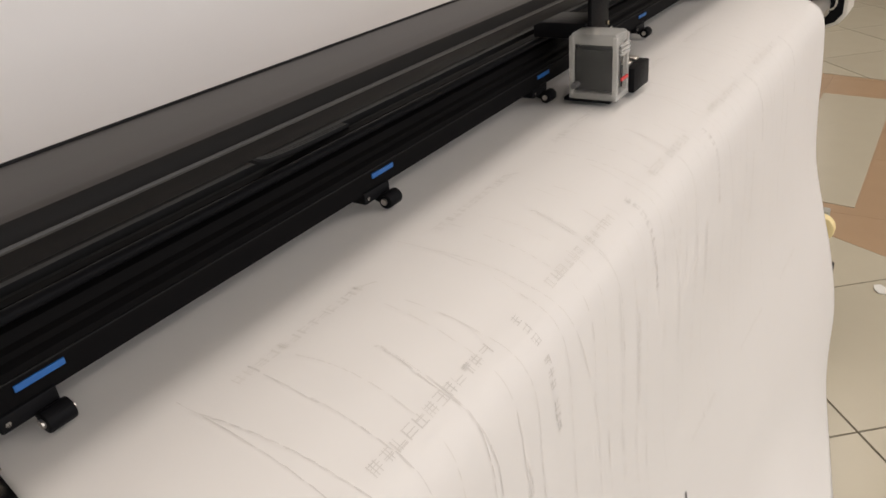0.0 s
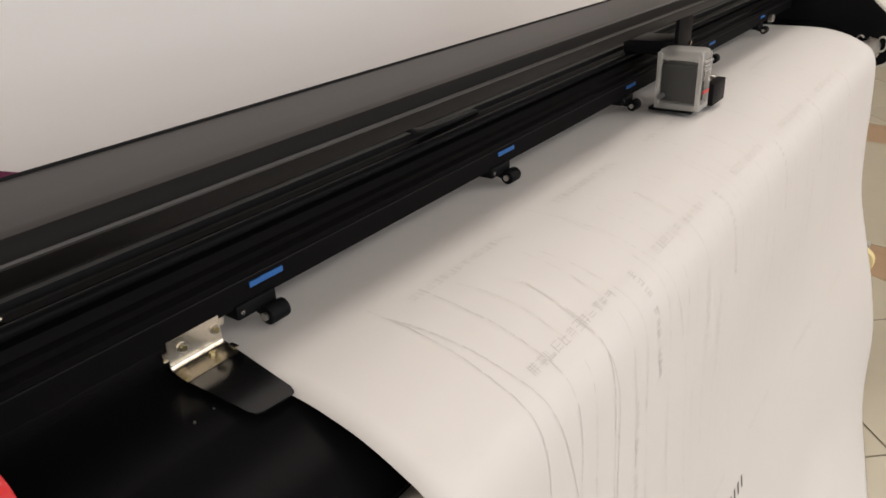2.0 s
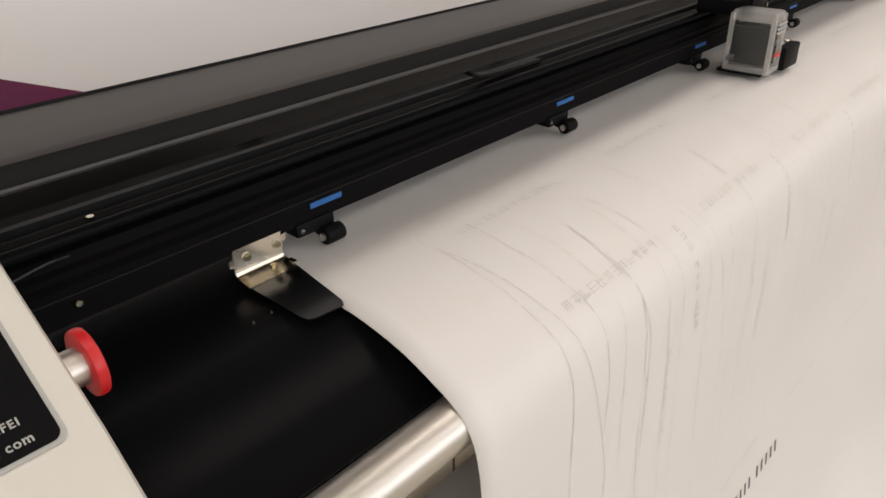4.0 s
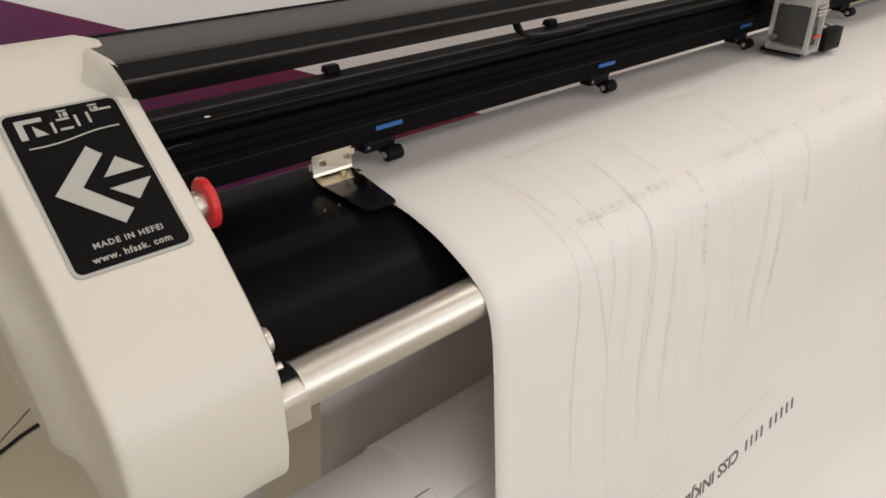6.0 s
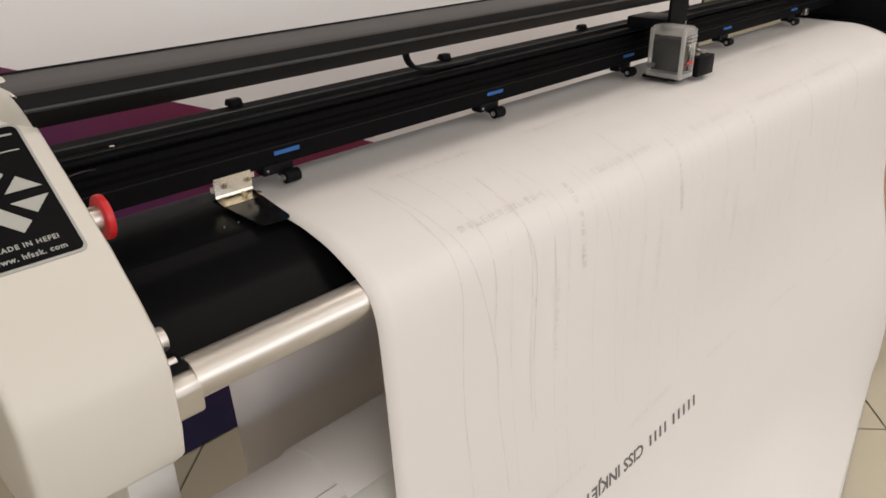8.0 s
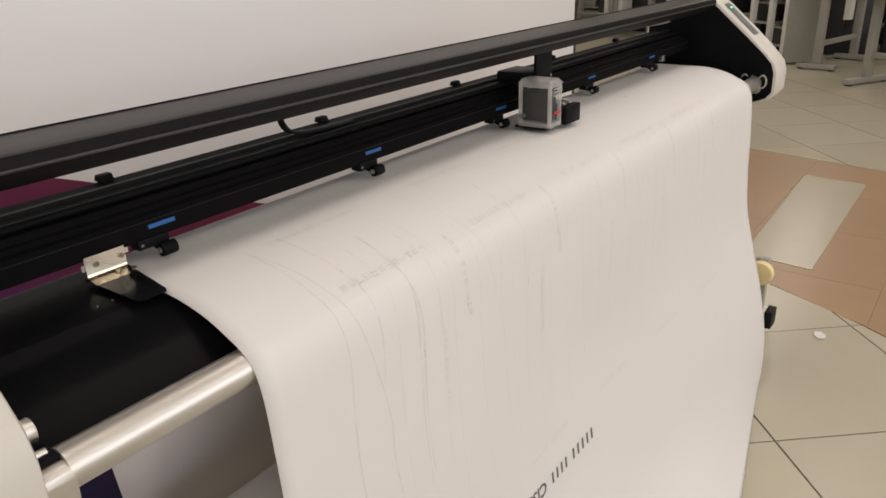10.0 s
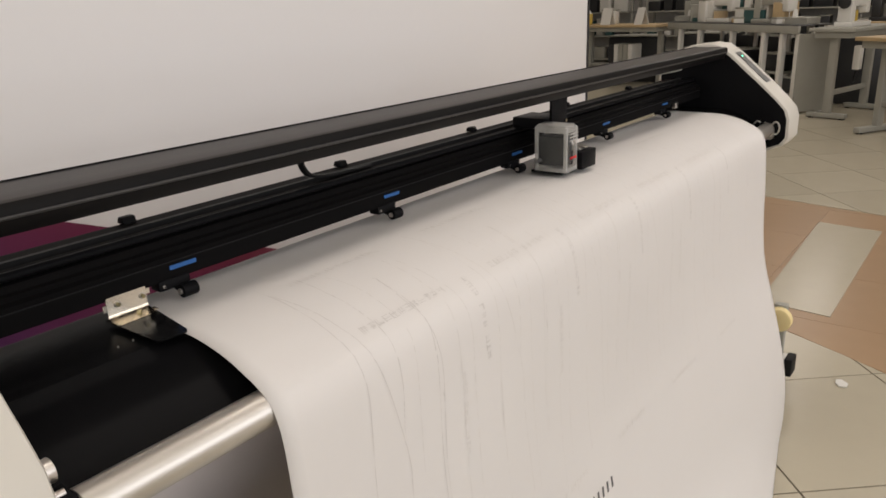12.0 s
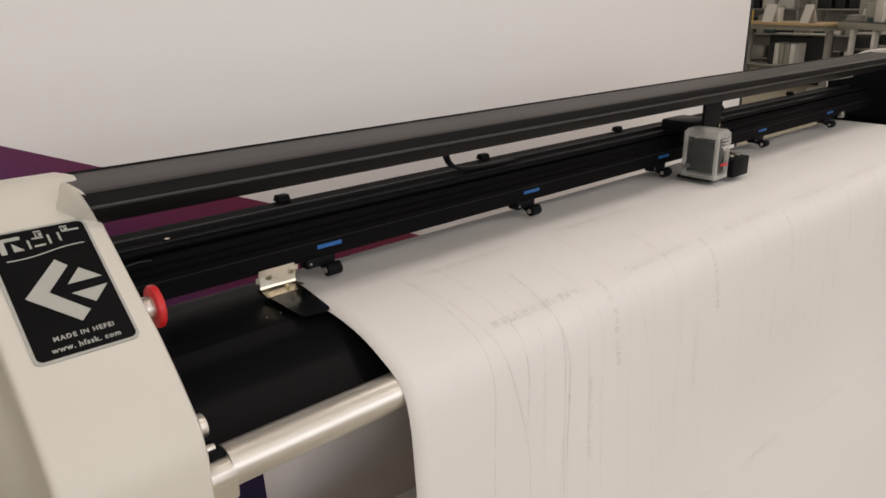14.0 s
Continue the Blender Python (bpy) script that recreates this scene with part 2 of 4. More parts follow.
tagged(part("wall_south", bm, M_WALLP, smooth=False), "unseen light painted hall wall with one added long window opening", "wall", kind="structure")

# ---- display board behind the plotter ----
BX1, BY = 2.655, 0.79
board = thing("display_board", "tall white display board with a purple printed corner", "display board", (0, BY, 0))
part("panel", box(-0.228, BX1, 0, 0.04, 0.004, 2.5, 0.003), M_BOARD, board)


def graphic():
    bm = bmesh.new()
    line = lambda x: 0.997 - 0.396 * x
    pts = [(-0.226, 0.006), (2.40, 0.006), (2.40, line(2.40)), (-0.226, line(-0.226))]
    f = [bm.verts.new((x, -0.0025, z)) for x, z in pts]
    g = [bm.verts.new((x, 0.0005, z)) for x, z in pts]
    bm.faces.new(f)
    bm.faces.new(g[::-1])
    for i in range(4):
        bm.faces.new((f[i], g[i], g[(i + 1) % 4], f[(i + 1) % 4]))
    return bm


part("printed_corner", graphic(), M_PURPLE, board, "navy to magenta printed corner", smooth=False)
part("pole", cyl("z", 0, 2.5, BX1 + 0.03, 0.03, 0.012), M_STEEL, board, "thin steel edge pole")
part("edge_strip", box(BX1 + 0.001, BX1 + 0.012, -0.004, 0.044, 0.02, 2.5), M_DARK, board, "dark edge strip")
part("foot", box(-0.2, -0.1, 0.045, 0.3, 0, 0.02, 0.003), M_STEEL, board)
part("foot", box(2.45, 2.55, 0.045, 0.3, 0, 0.02, 0.003), M_STEEL, board)

# ---- plotter ----
XL, XR = -0.262, 1.84          # inner faces of the two end shells
plotter = thing("plotter", "black and cream wide-format pattern plotter with silver front roller", "plotter", (0, 0, 0))

CAP = [(0.12, 0.86), (0.135, 1.08), (0.10, 1.126), (0.05, 1.150), (-0.002, 1.1565), (-0.03, 1.1455), (-0.085, 1.1068), (-0.13, 1.0745),
       (-0.172, 1.043), (-0.207, 1.010), (-0.232, 0.983), (-0.241, 0.957), (-0.241, 0.90), (-0.236, 0.874), (-0.221, 0.86), (-0.15, 0.845), (0.05, 0.845)]


CAP_R = [(0.12, 0.86), (0.135, 1.08), (0.10, 1.128), (0.04, 1.156), (-0.01, 1.162), (-0.046, 1.1565), (-0.082, 1.1335), (-0.116, 1.1040), (-0.146, 1.0775), (-0.178, 1.0490), (-0.224, 1.0055),
         (-0.252, 0.975), (-0.261, 0.948), (-0.261, 0.893), (-0.246, 0.873), (-0.21, 0.858), (-0.15, 0.845), (0.05, 0.845)]


def cap_ring(x, inset, flare=0.0):
    cy, cz = -0.02, 1.0
    ring = []
    for y, z in (CAP if x < 0 else CAP_R):
        d = Vector((y - cy, z - cz))
        k = max(0.05, 1 - inset / d.length)
        ring.append((x, cy + d.x * k + flare, cz + d.y * k))
    return ring


def end_shell(side):
    x0 = XL if side < 0 else XR
    s = side
    steps = [(0, 0.006, 0), (0.002, 0.002, 0), (0.006, 0, 0), (0.109, 0, 0), (0.1125, 0.0008, 0), (0.1145, 0.003, 0), (0.1155, 0.007, 0),
             (0.1160, 0.014, 0.001), (0.1165, 0.030, 0.004), (0.1185, 0.050, 0.012), (0.124, 0.065, 0.02), (0.134, 0.078, 0.028)]
    return loft([cap_ring(x0 + s * d, i, fl) for d, i, fl in steps])


left = part("end_shell", end_shell(-1), M_CREAM, plotter, "cream plastic left end shell")
right = part("end_shell", end_shell(1), M_CREAM, plotter, "cream plastic right end shell with key panel")
part("inner_plate", loft([[(XR - 0.004, y, z) for _, y, z in cap_ring(XR, 0.010)], [(XR + 0.003, y, z) for _, y, z in cap_ring(XR, 0.010)]]), M_BLACK, right, "black inner side plate", smooth=False)
for hy in (-0.225, -0.175):
    ring = [(hy + 0.011 * math.cos(a), 0.925 + 0.018 * math.sin(a)) for a in [i * math.pi / 10 for i in range(20)]]
    part("slot_frame", tube([(XR - 0.006, y, z) for y, z in ring + ring[:1]], 0.0025), M_ALU, right, "bright slot rim")


# sloping front of a shell: y, z along it
def slope(d, a=Vector((-0.0610, 1.1250)), b=Vector((-0.165, 1.0478))):
    """A point d metres down the front slope from the badge's top edge, with the outward normal."""
    t = (b - a).normalized()
    nrm = Vector((t.y, -t.x))
    nrm = nrm if nrm.y > 0 else -nrm
    return a + t * d, t, nrm


def on_slope(x_mid, lift, d_mid, *ends):
    """A frame on the slope: local x along the machine, local y up the slope, local z outward."""
    p, t, nrm = slope(d_mid, *ends)
    m = Matrix(((1, 0, 0, x_mid), (0, -t.x, nrm.x, p.x + nrm.x * lift), (0, -t.y, nrm.y, p.y + nrm.y * lift), (0, 0, 0, 1)))
    return m


def plate(points, thick, m):
    """A flat shape given by 2D points, thick metres high, at the frame m."""
    bm = bmesh.new()
    a = [bm.verts.new((x, y, 0)) for x, y in points]
    b = [bm.verts.new((x, y, thick)) for x, y in points]
    bm.faces.new(a[::-1])
    bm.faces.new(b)
    for i in range(len(a)):
        bm.faces.new((a[i], a[(i + 1) % len(a)], b[(i + 1) % len(a)], b[i]))
    bmesh.ops.transform(bm, matrix=m, verts=bm.verts)
    return bm


def rounded(w, h, r, n=5):
    pts = []
    for cx, cy, a0 in ((w / 2 - r, h / 2 - r, 0), (-w / 2 + r, h / 2 - r, 90), (-w / 2 + r, -h / 2 + r, 180), (w / 2 - r, -h / 2 + r, 270)):
        pts += [(cx + r * math.cos(radians(a0 + 90 * i / n)), cy + r * math.sin(radians(a0 + 90 * i / n))) for i in range(n + 1)]
    return pts


def lettering(name, text, size, m, material, parent, label="", align="CENTER", thick=0.0002, spread=1.0):
    cu = bpy.data.curves.new(name, "FONT")
    cu.body, cu.size, cu.align_x, cu.align_y, cu.extrude, cu.resolution_u = text, size, align, "CENTER", thick, 2
    cu.offset, cu.space_character = 0.02 * size, spread
    tmp = bpy.data.objects.new("tmp", cu)
    scene.collection.objects.link(tmp)
    me = bpy.data.meshes.new_from_object(tmp.evaluated_get(bpy.context.evaluated_depsgraph_get()))
    bpy.data.objects.remove(tmp)
    me.transform(m)
    me.name = name
    me.materials.clear()
    me.materials.append(material)
    ob = new(name, me)
    ob.parent = parent
    if label:
        tagged(ob, label)
    return ob


BW, BH = 0.076, 0.129
mb = on_slope(-0.3185, 0.0006, BH / 2)
part("badge_rim", plate(rounded(BW + 0.005, BH + 0.005, 0.006), 0.0010, mb), M_SILVERINK, left, "thin silver rim of the badge")
part("badge", plate(rounded(BW, BH, 0.005), 0.0016, mb), M_BADGE, left, "black badge with silver arrow emblem and lettering")
mf = mb @ Matrix.Translation((0, 0.001, 0.0017))


def emblem(name, pts, dy=0.0):
    part(name, plate([(x, y + dy) for x, y in pts], 0.0003, mf), M_SILVERINK, left, "silver printed shape", smooth=False)


# arrow emblem: a bent bar and two triangles
emblem("emblem_bar", [(0.0037, 0.0270), (0.0115, 0.0181), (-0.0104, -0.0045), (0.0134, -0.0297), (0.0042, -0.0387), (-0.0285, -0.0055)])
emblem("emblem_triangle", [(0.0185, 0.0138), (0.0329, 0.0000), (0.0051, -0.0007)])
emblem("emblem_triangle", [(0.0343, -0.0087), (0.0201, -0.0237), (0.0052, -0.0102)])
# wordmark as plain strokes
for pts in ([(-0.031, 0.051), (-0.014, 0.051), (-0.014, 0.0478), (-0.0265, 0.0478), (-0.0265, 0.036), (-0.031, 0.036)],
            [(-0.0215, 0.0455), (-0.0135, 0.037), (-0.0215, 0.037)],
            [(-0.0100, 0.0455), (-0.0082, 0.0455), (-0.0082, 0.037), (-0.0100, 0.037)],
            [(-0.0055, 0.0470), (0.0030, 0.0470), (0.0030, 0.0455), (-0.0055, 0.0455)],
            [(-0.0055, 0.0395), (0.0030, 0.0395), (0.0030, 0.0378), (-0.0055, 0.0378)],
            [(0.0060, 0.0475), (0.0078, 0.0475), (0.0078, 0.0385), (0.0060, 0.0385)],
            [(0.0140, 0.0480), (0.0158, 0.0480), (0.0158, 0.0395), (0.0140, 0.0395)],
            [(0.0185, 0.0490), (0.0320, 0.0490), (0.0320, 0.0474), (0.0185, 0.0474)]):
    emblem("wordmark_stroke", [(x * 1.02, (y - 0.037) * 1.10 + 0.0428) for x, y in pts])
for cx in (0.000, 0.021):
    emblem("small_glyph", dy=0.0030, pts=[(cx - 0.003, 0.0575), (cx + 0.003, 0.0575), (cx + 0.003, 0.0563), (cx - 0.003, 0.0563)])
    emblem("small_glyph", dy=0.0030, pts=[(cx - 0.0025, 0.0552), (cx - 0.0012, 0.0552), (cx - 0.0012, 0.0515), (cx - 0.0025, 0.0515)])
    emblem("small_glyph", dy=0.0030, pts=[(cx + 0.0002, 0.0552), (cx + 0.003, 0.0552), (cx + 0.003, 0.0518), (cx + 0.0002, 0.0518)])
sw = [(-0.030 + 0.062 * i / 14, 0.0283 + 0.0012 * math.sin(i / 14 * 6.0) * -1 + 0.0042 * (i / 14)) for i in range(15)]
emblem("swoosh", dy=0.0065, pts=sw + [(x, y - 0.0011) for x, y in sw[::-1]])
lettering("badge_lettering", "MADE IN HEFEI", 0.0060, mf @ Matrix.Translation((0.0015, -0.0490, 0)), M_SILVERINK, left, "silver capital lettering", spread=1.18)
lettering("web_lettering", "www. hfssk. com", 0.0068, mf @ Matrix.Translation((0.0005, -0.0588, 0)), M_SILVERINK, left, "silver small lettering", spread=1.12)

# key panel on the right shell
mp_ = on_slope(XR + 0.055, 0.0012, 0.064, Vector((-0.0820, 1.1335)), Vector((-0.178, 1.0490)))
part("key_panel", plate(rounded(0.046, 0.126, 0.003), 0.001, mp_), M_GREYPANEL, right, "dark grey key panel")
part("led", plate(rounded(0.006, 0.005, 0.001), 0.001, mp_ @ Matrix.Translation((0.0, 0.045, 0.001))), M_LED, right, "small green light")

# top cover, drawn out between the shells
COVER = [(0.0225, 1.1512), (-0.030, 1.1522), (-0.0600, 1.1520), (-0.0650, 1.1510), (-0.0672, 1.1488), (-0.0684, 1.1400), (-0.0690, 1.1372), (-0.0680, 1.1345),
         (-0.0612, 1.1212), (-0.0598, 1.1196), (-0.0580, 1.1200), (-0.0555, 1.1290), (-0.050, 1.1450), (0.0225, 1.1470)]


def cover_end(z):
    """The cover's left end is cut on a slant, to follow the shell."""
    return XL - 0.004 - 0.40 * max(0, z - 1.120)


def cover_bar(outline):
    return loft([[(cover_end(z), y, z) for y, z in outline], [(XR + 0.002, y, z) for y, z in outline]])


cover = part("top_cover", cover_bar(COVER), M_COVER, plotter, "dark grey extruded top cover")
# front of the cover again, coloured darker in place of shade
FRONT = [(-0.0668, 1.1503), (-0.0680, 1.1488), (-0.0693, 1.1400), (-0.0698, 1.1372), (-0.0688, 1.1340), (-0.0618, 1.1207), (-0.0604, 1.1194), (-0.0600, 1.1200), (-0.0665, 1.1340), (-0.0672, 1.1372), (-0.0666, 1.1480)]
part("front_lip", cover_bar(FRONT), M_COVER_SHADED, cover, "folded front lip, its shade put into a darker colour")
# rounded fold; its tone is lighter than the lip's, to paint the highlight
part("fold_bead", tube([(cover_end(1.1372), -0.0683, 1.1372), (XR, -0.0683, 1.1372)], 0.0022), M_FOLD, cover, "rounded fold, its highlight helped by a lighter colour")
part("back_bead", tube([(XL - 0.01, 0.0235, 1.1505), (XR, 0.0235, 1.1505)], 0.0026), M_BLACK, cover, "thin black back bead")


def cover_socket():
    """The shell swells to take the end of the cover."""
    rim = [(0.0235, 1.1518), (-0.030, 1.1529), (-0.0602, 1.1527), (-0.0655, 1.1516), (-0.0679, 1.1492), (-0.0696, 1.1372), (-0.0686, 1.1342), (-0.0600, 1.1170), (-0.030, 1.1050), (0.0235, 1.1050)]
    steps = ((0, 0.0, 0.0), (-0.0020, 0.0004, 0.0003), (-0.0045, 0.0022, 0.0014), (-0.0085, 0.0070, 0.0048), (-0.0150, 0.0165, 0.0120), (-0.024, 0.028, 0.022), (-0.04, 0.045, 0.04))
    return loft([[(cover_end(z) + 0.003 + dx, min(0.05, y + dy), z - dz) for y, z in rim] for dx, dy, dz in steps])


part("cover_socket", cover_socket(), M_CREAM, left, "cream swelling round the cover's end")


# guide beam with its rails
BEAM = [(0.000, 1.0050), (0.000, 1.033), (0.006, 1.036), (0.006, 1.041), (0.012, 1.043), (0.016, 1.050), (0.030, 1.052), (0.034, 1.058),
        (0.042, 1.059), (0.046, 1.054), (0.075, 1.050), (0.100, 1.055), (0.108, 1.055), (0.108, 1.020), (0.085, 1.0075)]
beam = part("guide_beam", prism(BEAM, XL - 0.002, XR + 0.002), M_ANOD, plotter, "black anodised guide beam")
part("rail", cyl("x", XL, XR, 0.024, 1.0565, 0.005), M_BLACK, beam, "black guide rail")
part("drive_belt", box(XL + 0.02, XR - 0.02, 0.055, 0.062, 1.055, 1.062), M_RUBBER, beam, "flat drive belt")
part("front_groove", box(XL + 0.01, XR - 0.01, -0.0015, 0.0005, 1.0262, 1.0275), M_RUBBER, beam)

for i in range(5):
    part("label_bar", box(0.972 + 0.013 * i, 0.980 + 0.013 * i, -0.0012, 0.0002, 1.0290, 1.0315), M_GREYPAINT, beam, "pale printed bar")
for k in range(5):
    x = (0.0, 0.381, 0.758, 1.160, 1.530)[k]
    tape = part("marker", box(x, x + 0.036, -0.0012, 0.0002, 1.0170, 1.0220), M_BLUE, beam, "blue position mark")
    knob = part("knob", prism([(0.098, 1.055), (0.102, 1.064), (0.112, 1.064), (0.116, 1.055)], x + 0.008, x + 0.026, 0.0015), M_BLACK, beam, "small black clamp knob")
    arm = part("pinch_arm", prism([(0.030, 1.008), (0.030, 0.998), (0.004, 0.988), (-0.010, 0.986), (-0.012, 0.992), (0.002, 1.000), (0.012, 1.008)], x + 0.0070, x + 0.0220, 0.0012), M_BLACK, plotter, "black pinch arm")
    part("arm_body", box(x - 0.0180, x + 0.0240, -0.003, 0.016, 0.9945, 1.0075, 0.002), M_BLACK, arm)
    part("pinch_wheel", cyl("x", x + 0.0050, x + 0.0255, -0.0090, 0.9905, 0.0084, 20, 0.0012), M_BLACK, arm, "black rubber pinch wheel")
    part("axle", cyl("x", x + 0.0028, x + 0.0275, -0.0090, 0.9905, 0.0036, 12), M_STEEL, arm, "steel axle end")
    part("pin", cyl("y", -0.003, 0.002, x - 0.012, 1.000, 0.0022, 8), M_STEEL, arm)

# platen: curved black sheet
PLT = [(0.060, 0.960), (0.056, 0.9735), (0.03, 0.9750), (-0.06, 0.9740), (-0.085, 0.9715), (-0.110, 0.9655), (-0.140, 0.9520), (-0.162, 0.9380), (-0.180, 0.9260)]
sm = smooth_line([(0, y, z) for y, z in PLT], 48)
out = [(p.y, p.z) for p in sm]
platen = part("platen", prism(out + [(y + 0.003, z - 0.004) for y, z in out[::-1]], XL - 0.002, XR + 0.001), M_PLATEN, plotter, "curved glossy black platen")
part("platen_apron", box(XL, XR, -0.1815, -0.1780, 0.880, 0.9262), M_BLACK, platen, "black apron under the platen", smooth=False)

# front roller, its end blocks and the red hub
roller = part("front_roller", cyl("x", -0.236, XR, -0.2030, 0.9193, 0.0200, 48, 0.001), M_ALU, plotter, "satin silver front roller")
BLOCK = [(-0.184, 0.890), (-0.218, 0.893), (-0.2225, 0.898), (-0.2235, 0.920), (-0.2215, 0.927), (-0.217, 0.9315), (-0.211, 0.9335), (-0.184, 0.9335)]
for x0, x1 in ((XL, -0.2335), (XR - 0.02, XR)):
    hold = part("roller_block", prism(BLOCK, x0, x1, 0.0012), M_ALU, plotter, "silver roller end block")
    part("bearing_slot", box(x0 + 0.003, x1 - 0.003, -0.210, -0.182, 0.933, 0.9385, 0.001), M_BLACK, hold, "black bearing slot")
    part("bearing", cyl("x", x0 + 0.008, x1 - 0.008, -0.197, 0.9385, 0.0040, 14), M_STEEL, hold)
part("side_pin", cyl("x", XL, -0.240, -0.178, 0.952, 0.011, 20, 0.001), M_ALU, plotter, "silver side pin")
hub = part("spool_hub", cyl("x", -0.250, -0.243, -0.118, 1.050, 0.020, 32, 0.002), M_RED, plotter, "round red spool hub")
part("hub_collar", cyl("x", XL, -0.250, -0.118, 1.050, 0.011, 20), M_ALU, hub, "silver collar")

# edge bracket with its guard tab
LIP = [(p.y, p.z) for p in smooth_line([(0, 0.0000, 0.9905), (0, -0.0012, 0.9860), (0, -0.0050, 0.9838), (0, -0.0130, 0.9824), (0, -0.0185, 0.9815)], 12)]
guard = part("edge_bracket", prism([(-0.0012, 1.0088)] + [(y - 0.0012, z) for y, z in LIP[1:]] + [(y, z - 0.0012) for y, z in LIP[:0:-1]] + [(0.0002, 0.985), (0.0002, 1.0088)], -0.0825, -0.0345),
             M_CHROME, plotter, "bright folded steel edge bracket")
part("ear", box(-0.0868, -0.0826, -0.0012, 0.0000, 0.9935, 1.0010), M_CHROME, guard)
part("ear", box(-0.0344, -0.0300, -0.0012, 0.0000, 0.9990, 1.0055), M_CHROME, guard)
part("ear", box(-0.0344, -0.0300, -0.0150, -0.0060, 0.9822, 0.9834), M_CHROME, guard)
for sx in (-0.0704, -0.0400):
    part("washer", cyl("y", -0.0024, -0.0010, sx, 0.9990, 0.0040, 16), M_STEEL, guard, "round steel washer")
    part("screw", cyl("y", -0.0050, -0.0022, sx, 0.9990, 0.0026, 6), M_BRASS, guard, "small brassy hex screw")
part("screw", cyl("z", 0.9825, 0.9858, -0.0497, -0.0075, 0.0030, 6), M_BRASS, guard, "small brassy hex screw")
tab_pts = [(-0.0815, 0.008), (-0.0815, -0.084), (-0.080, -0.0900), (-0.0755, -0.0930), (-0.054, -0.0955), (-0.0475, -0.0940), (-0.0445, -0.0885), (-0.0285, 0.008)]
part("guard_tab", plate(tab_pts, 0.0016, Matrix.Translation((0, 0, 0.9795))), M_TAB, guard, "glossy black guard tab", smooth=False)
for dx, dy, dz in ((-0.0870, -0.053, 0.9746), (-0.105, -0.055, 0.9746)):
    part("rivet", cyl("z", dz - 0.001, dz + 0.0012, dx, dy, 0.0009, 8), M_STEEL, platen, "tiny bright rivet")

# cable strap arching over the beam
strap = smooth_line([(0.225, 0.0, 1.146), (0.236, 0.02, 1.118), (0.250, 0.036, 1.092), (0.270, 0.04, 1.072), (0.315, 0.045, 1.064), (0.405, 0.048, 1.061)], 24)
bm = bmesh.new()
for off in (-0.004, 0.0, 0.004):
    tube([p + Vector((0, off, 0)) for p in strap], 0.0028, 6, bm)
part("cable_strap", bm, M_RUBBER, plotter, "black ribbon cable strap")
wire = smooth_line([(XL, 0.01, 1.042), (-0.235, 0.006, 1.049), (-0.215, 0.008, 1.051), (-0.198, 0.014, 1.048)], 14)
part("wire", tube(wire, 0.0008, 6), M_DARK, plotter, "thin dark wire")
part("bolt", cyl("z", 1.054, 1.0605, -0.169, 0.038, 0.003, 8), M_CHROME, plotter, "bright bolt head")
part("bolt", cyl("y", -0.004, 0.001, -0.206, 1.020, 0.0025, 8), M_CHROME, plotter)
part("bolt", cyl("y", -0.002, 0.004, 0.93, 1.040, 0.003, 8), M_CHROME, plotter)
part("end_stop", box(1.60, 1.62, -0.012, 0.0, 1.000, 1.016, 0.002), M_STEEL, plotter, "small steel end stop")
part("sensor_clip", prism([(0.02, 1.098), (0.03, 1.108), (0.032, 1.098), (0.06, 1.090), (0.06, 1.086), (0.02, 1.094)], 1.64, 1.72), M_GREYPAINT, plotter, "bent grey sensor clip", smooth=False)

# print carriage
CX = 0.81
car = part("carriage", box(CX + 0.004, CX + 0.066, -0.056, -0.050, 1.036, 1.132, 0.001), M_BLACK, plotter, "black print carriage plate with ink cartridge")
part("slider", box(CX - 0.002, CX + 0.072, -0.050, 0.030, 1.062, 1.084, 0.003), M_BLACK, car)
for sx, sz in ((0.014, 1.068), (0.056, 1.074)):
    part("plate_screw", cyl("y", -0.0595, -0.054, CX + sx, sz, 0.0032, 10), M_CHROME, car)
KX0, KX1, KY0, KY1, KZ0, KZ1 = CX - 0.034, CX + 0.010, -0.108, -0.040, 0.988, 1.078
part("ink_cover", box(KX0, KX1, KY0, KY1, KZ0, KZ1, 0.006, 3), M_CLEAR, car, "clear plastic ink cartridge cover")
for ex in (KX0 + 0.003, KX1 - 0.003):
    for ey in (KY0 + 0.003, KY1 - 0.003):
        part("cover_edge", box(ex - 0.0035, ex + 0.0035, ey - 0.0035, ey + 0.0035, KZ0 + 0.004, KZ1 - 0.004, 0.0015), M_MILKY, car)
part("cover_top", box(KX0 + 0.001, KX1 - 0.001, KY0 + 0.001, KY1 - 0.001, KZ1 - 0.016, KZ1 + 0.0008, 0.005), M_MILKY, car, "milky cover top")
part("cover_skirt", box(KX0 - 0.0008, KX1 + 0.0008, KY0 - 0.0008, KY1 + 0.0008, KZ0 + 0.001, KZ0 + 0.010, 0.002), M_MILKY, car)
part("cartridge", box(KX0 + 0.004, KX1 - 0.009, KY0 + 0.006, KY1 - 0.004, KZ0 + 0.012, KZ1 - 0.022, 0.003), M_CART, car, "dark ink cartridge inside")
for i in range(3):
    part("cover_rib", box(KX0 + 0.012, KX1, KY0 - 0.002, KY0 + 0.001, KZ0 + 0.060 + 0.006 * i, KZ0 + 0.0625 + 0.006 * i), M_MILKY, car)
part("red_mark", box(KX0 + 0.014, KX1 - 0.006, KY0 - 0.0022, KY0 - 0.0002, KZ0 + 0.026, KZ0 + 0.030), M_RED, car, "small red mark")
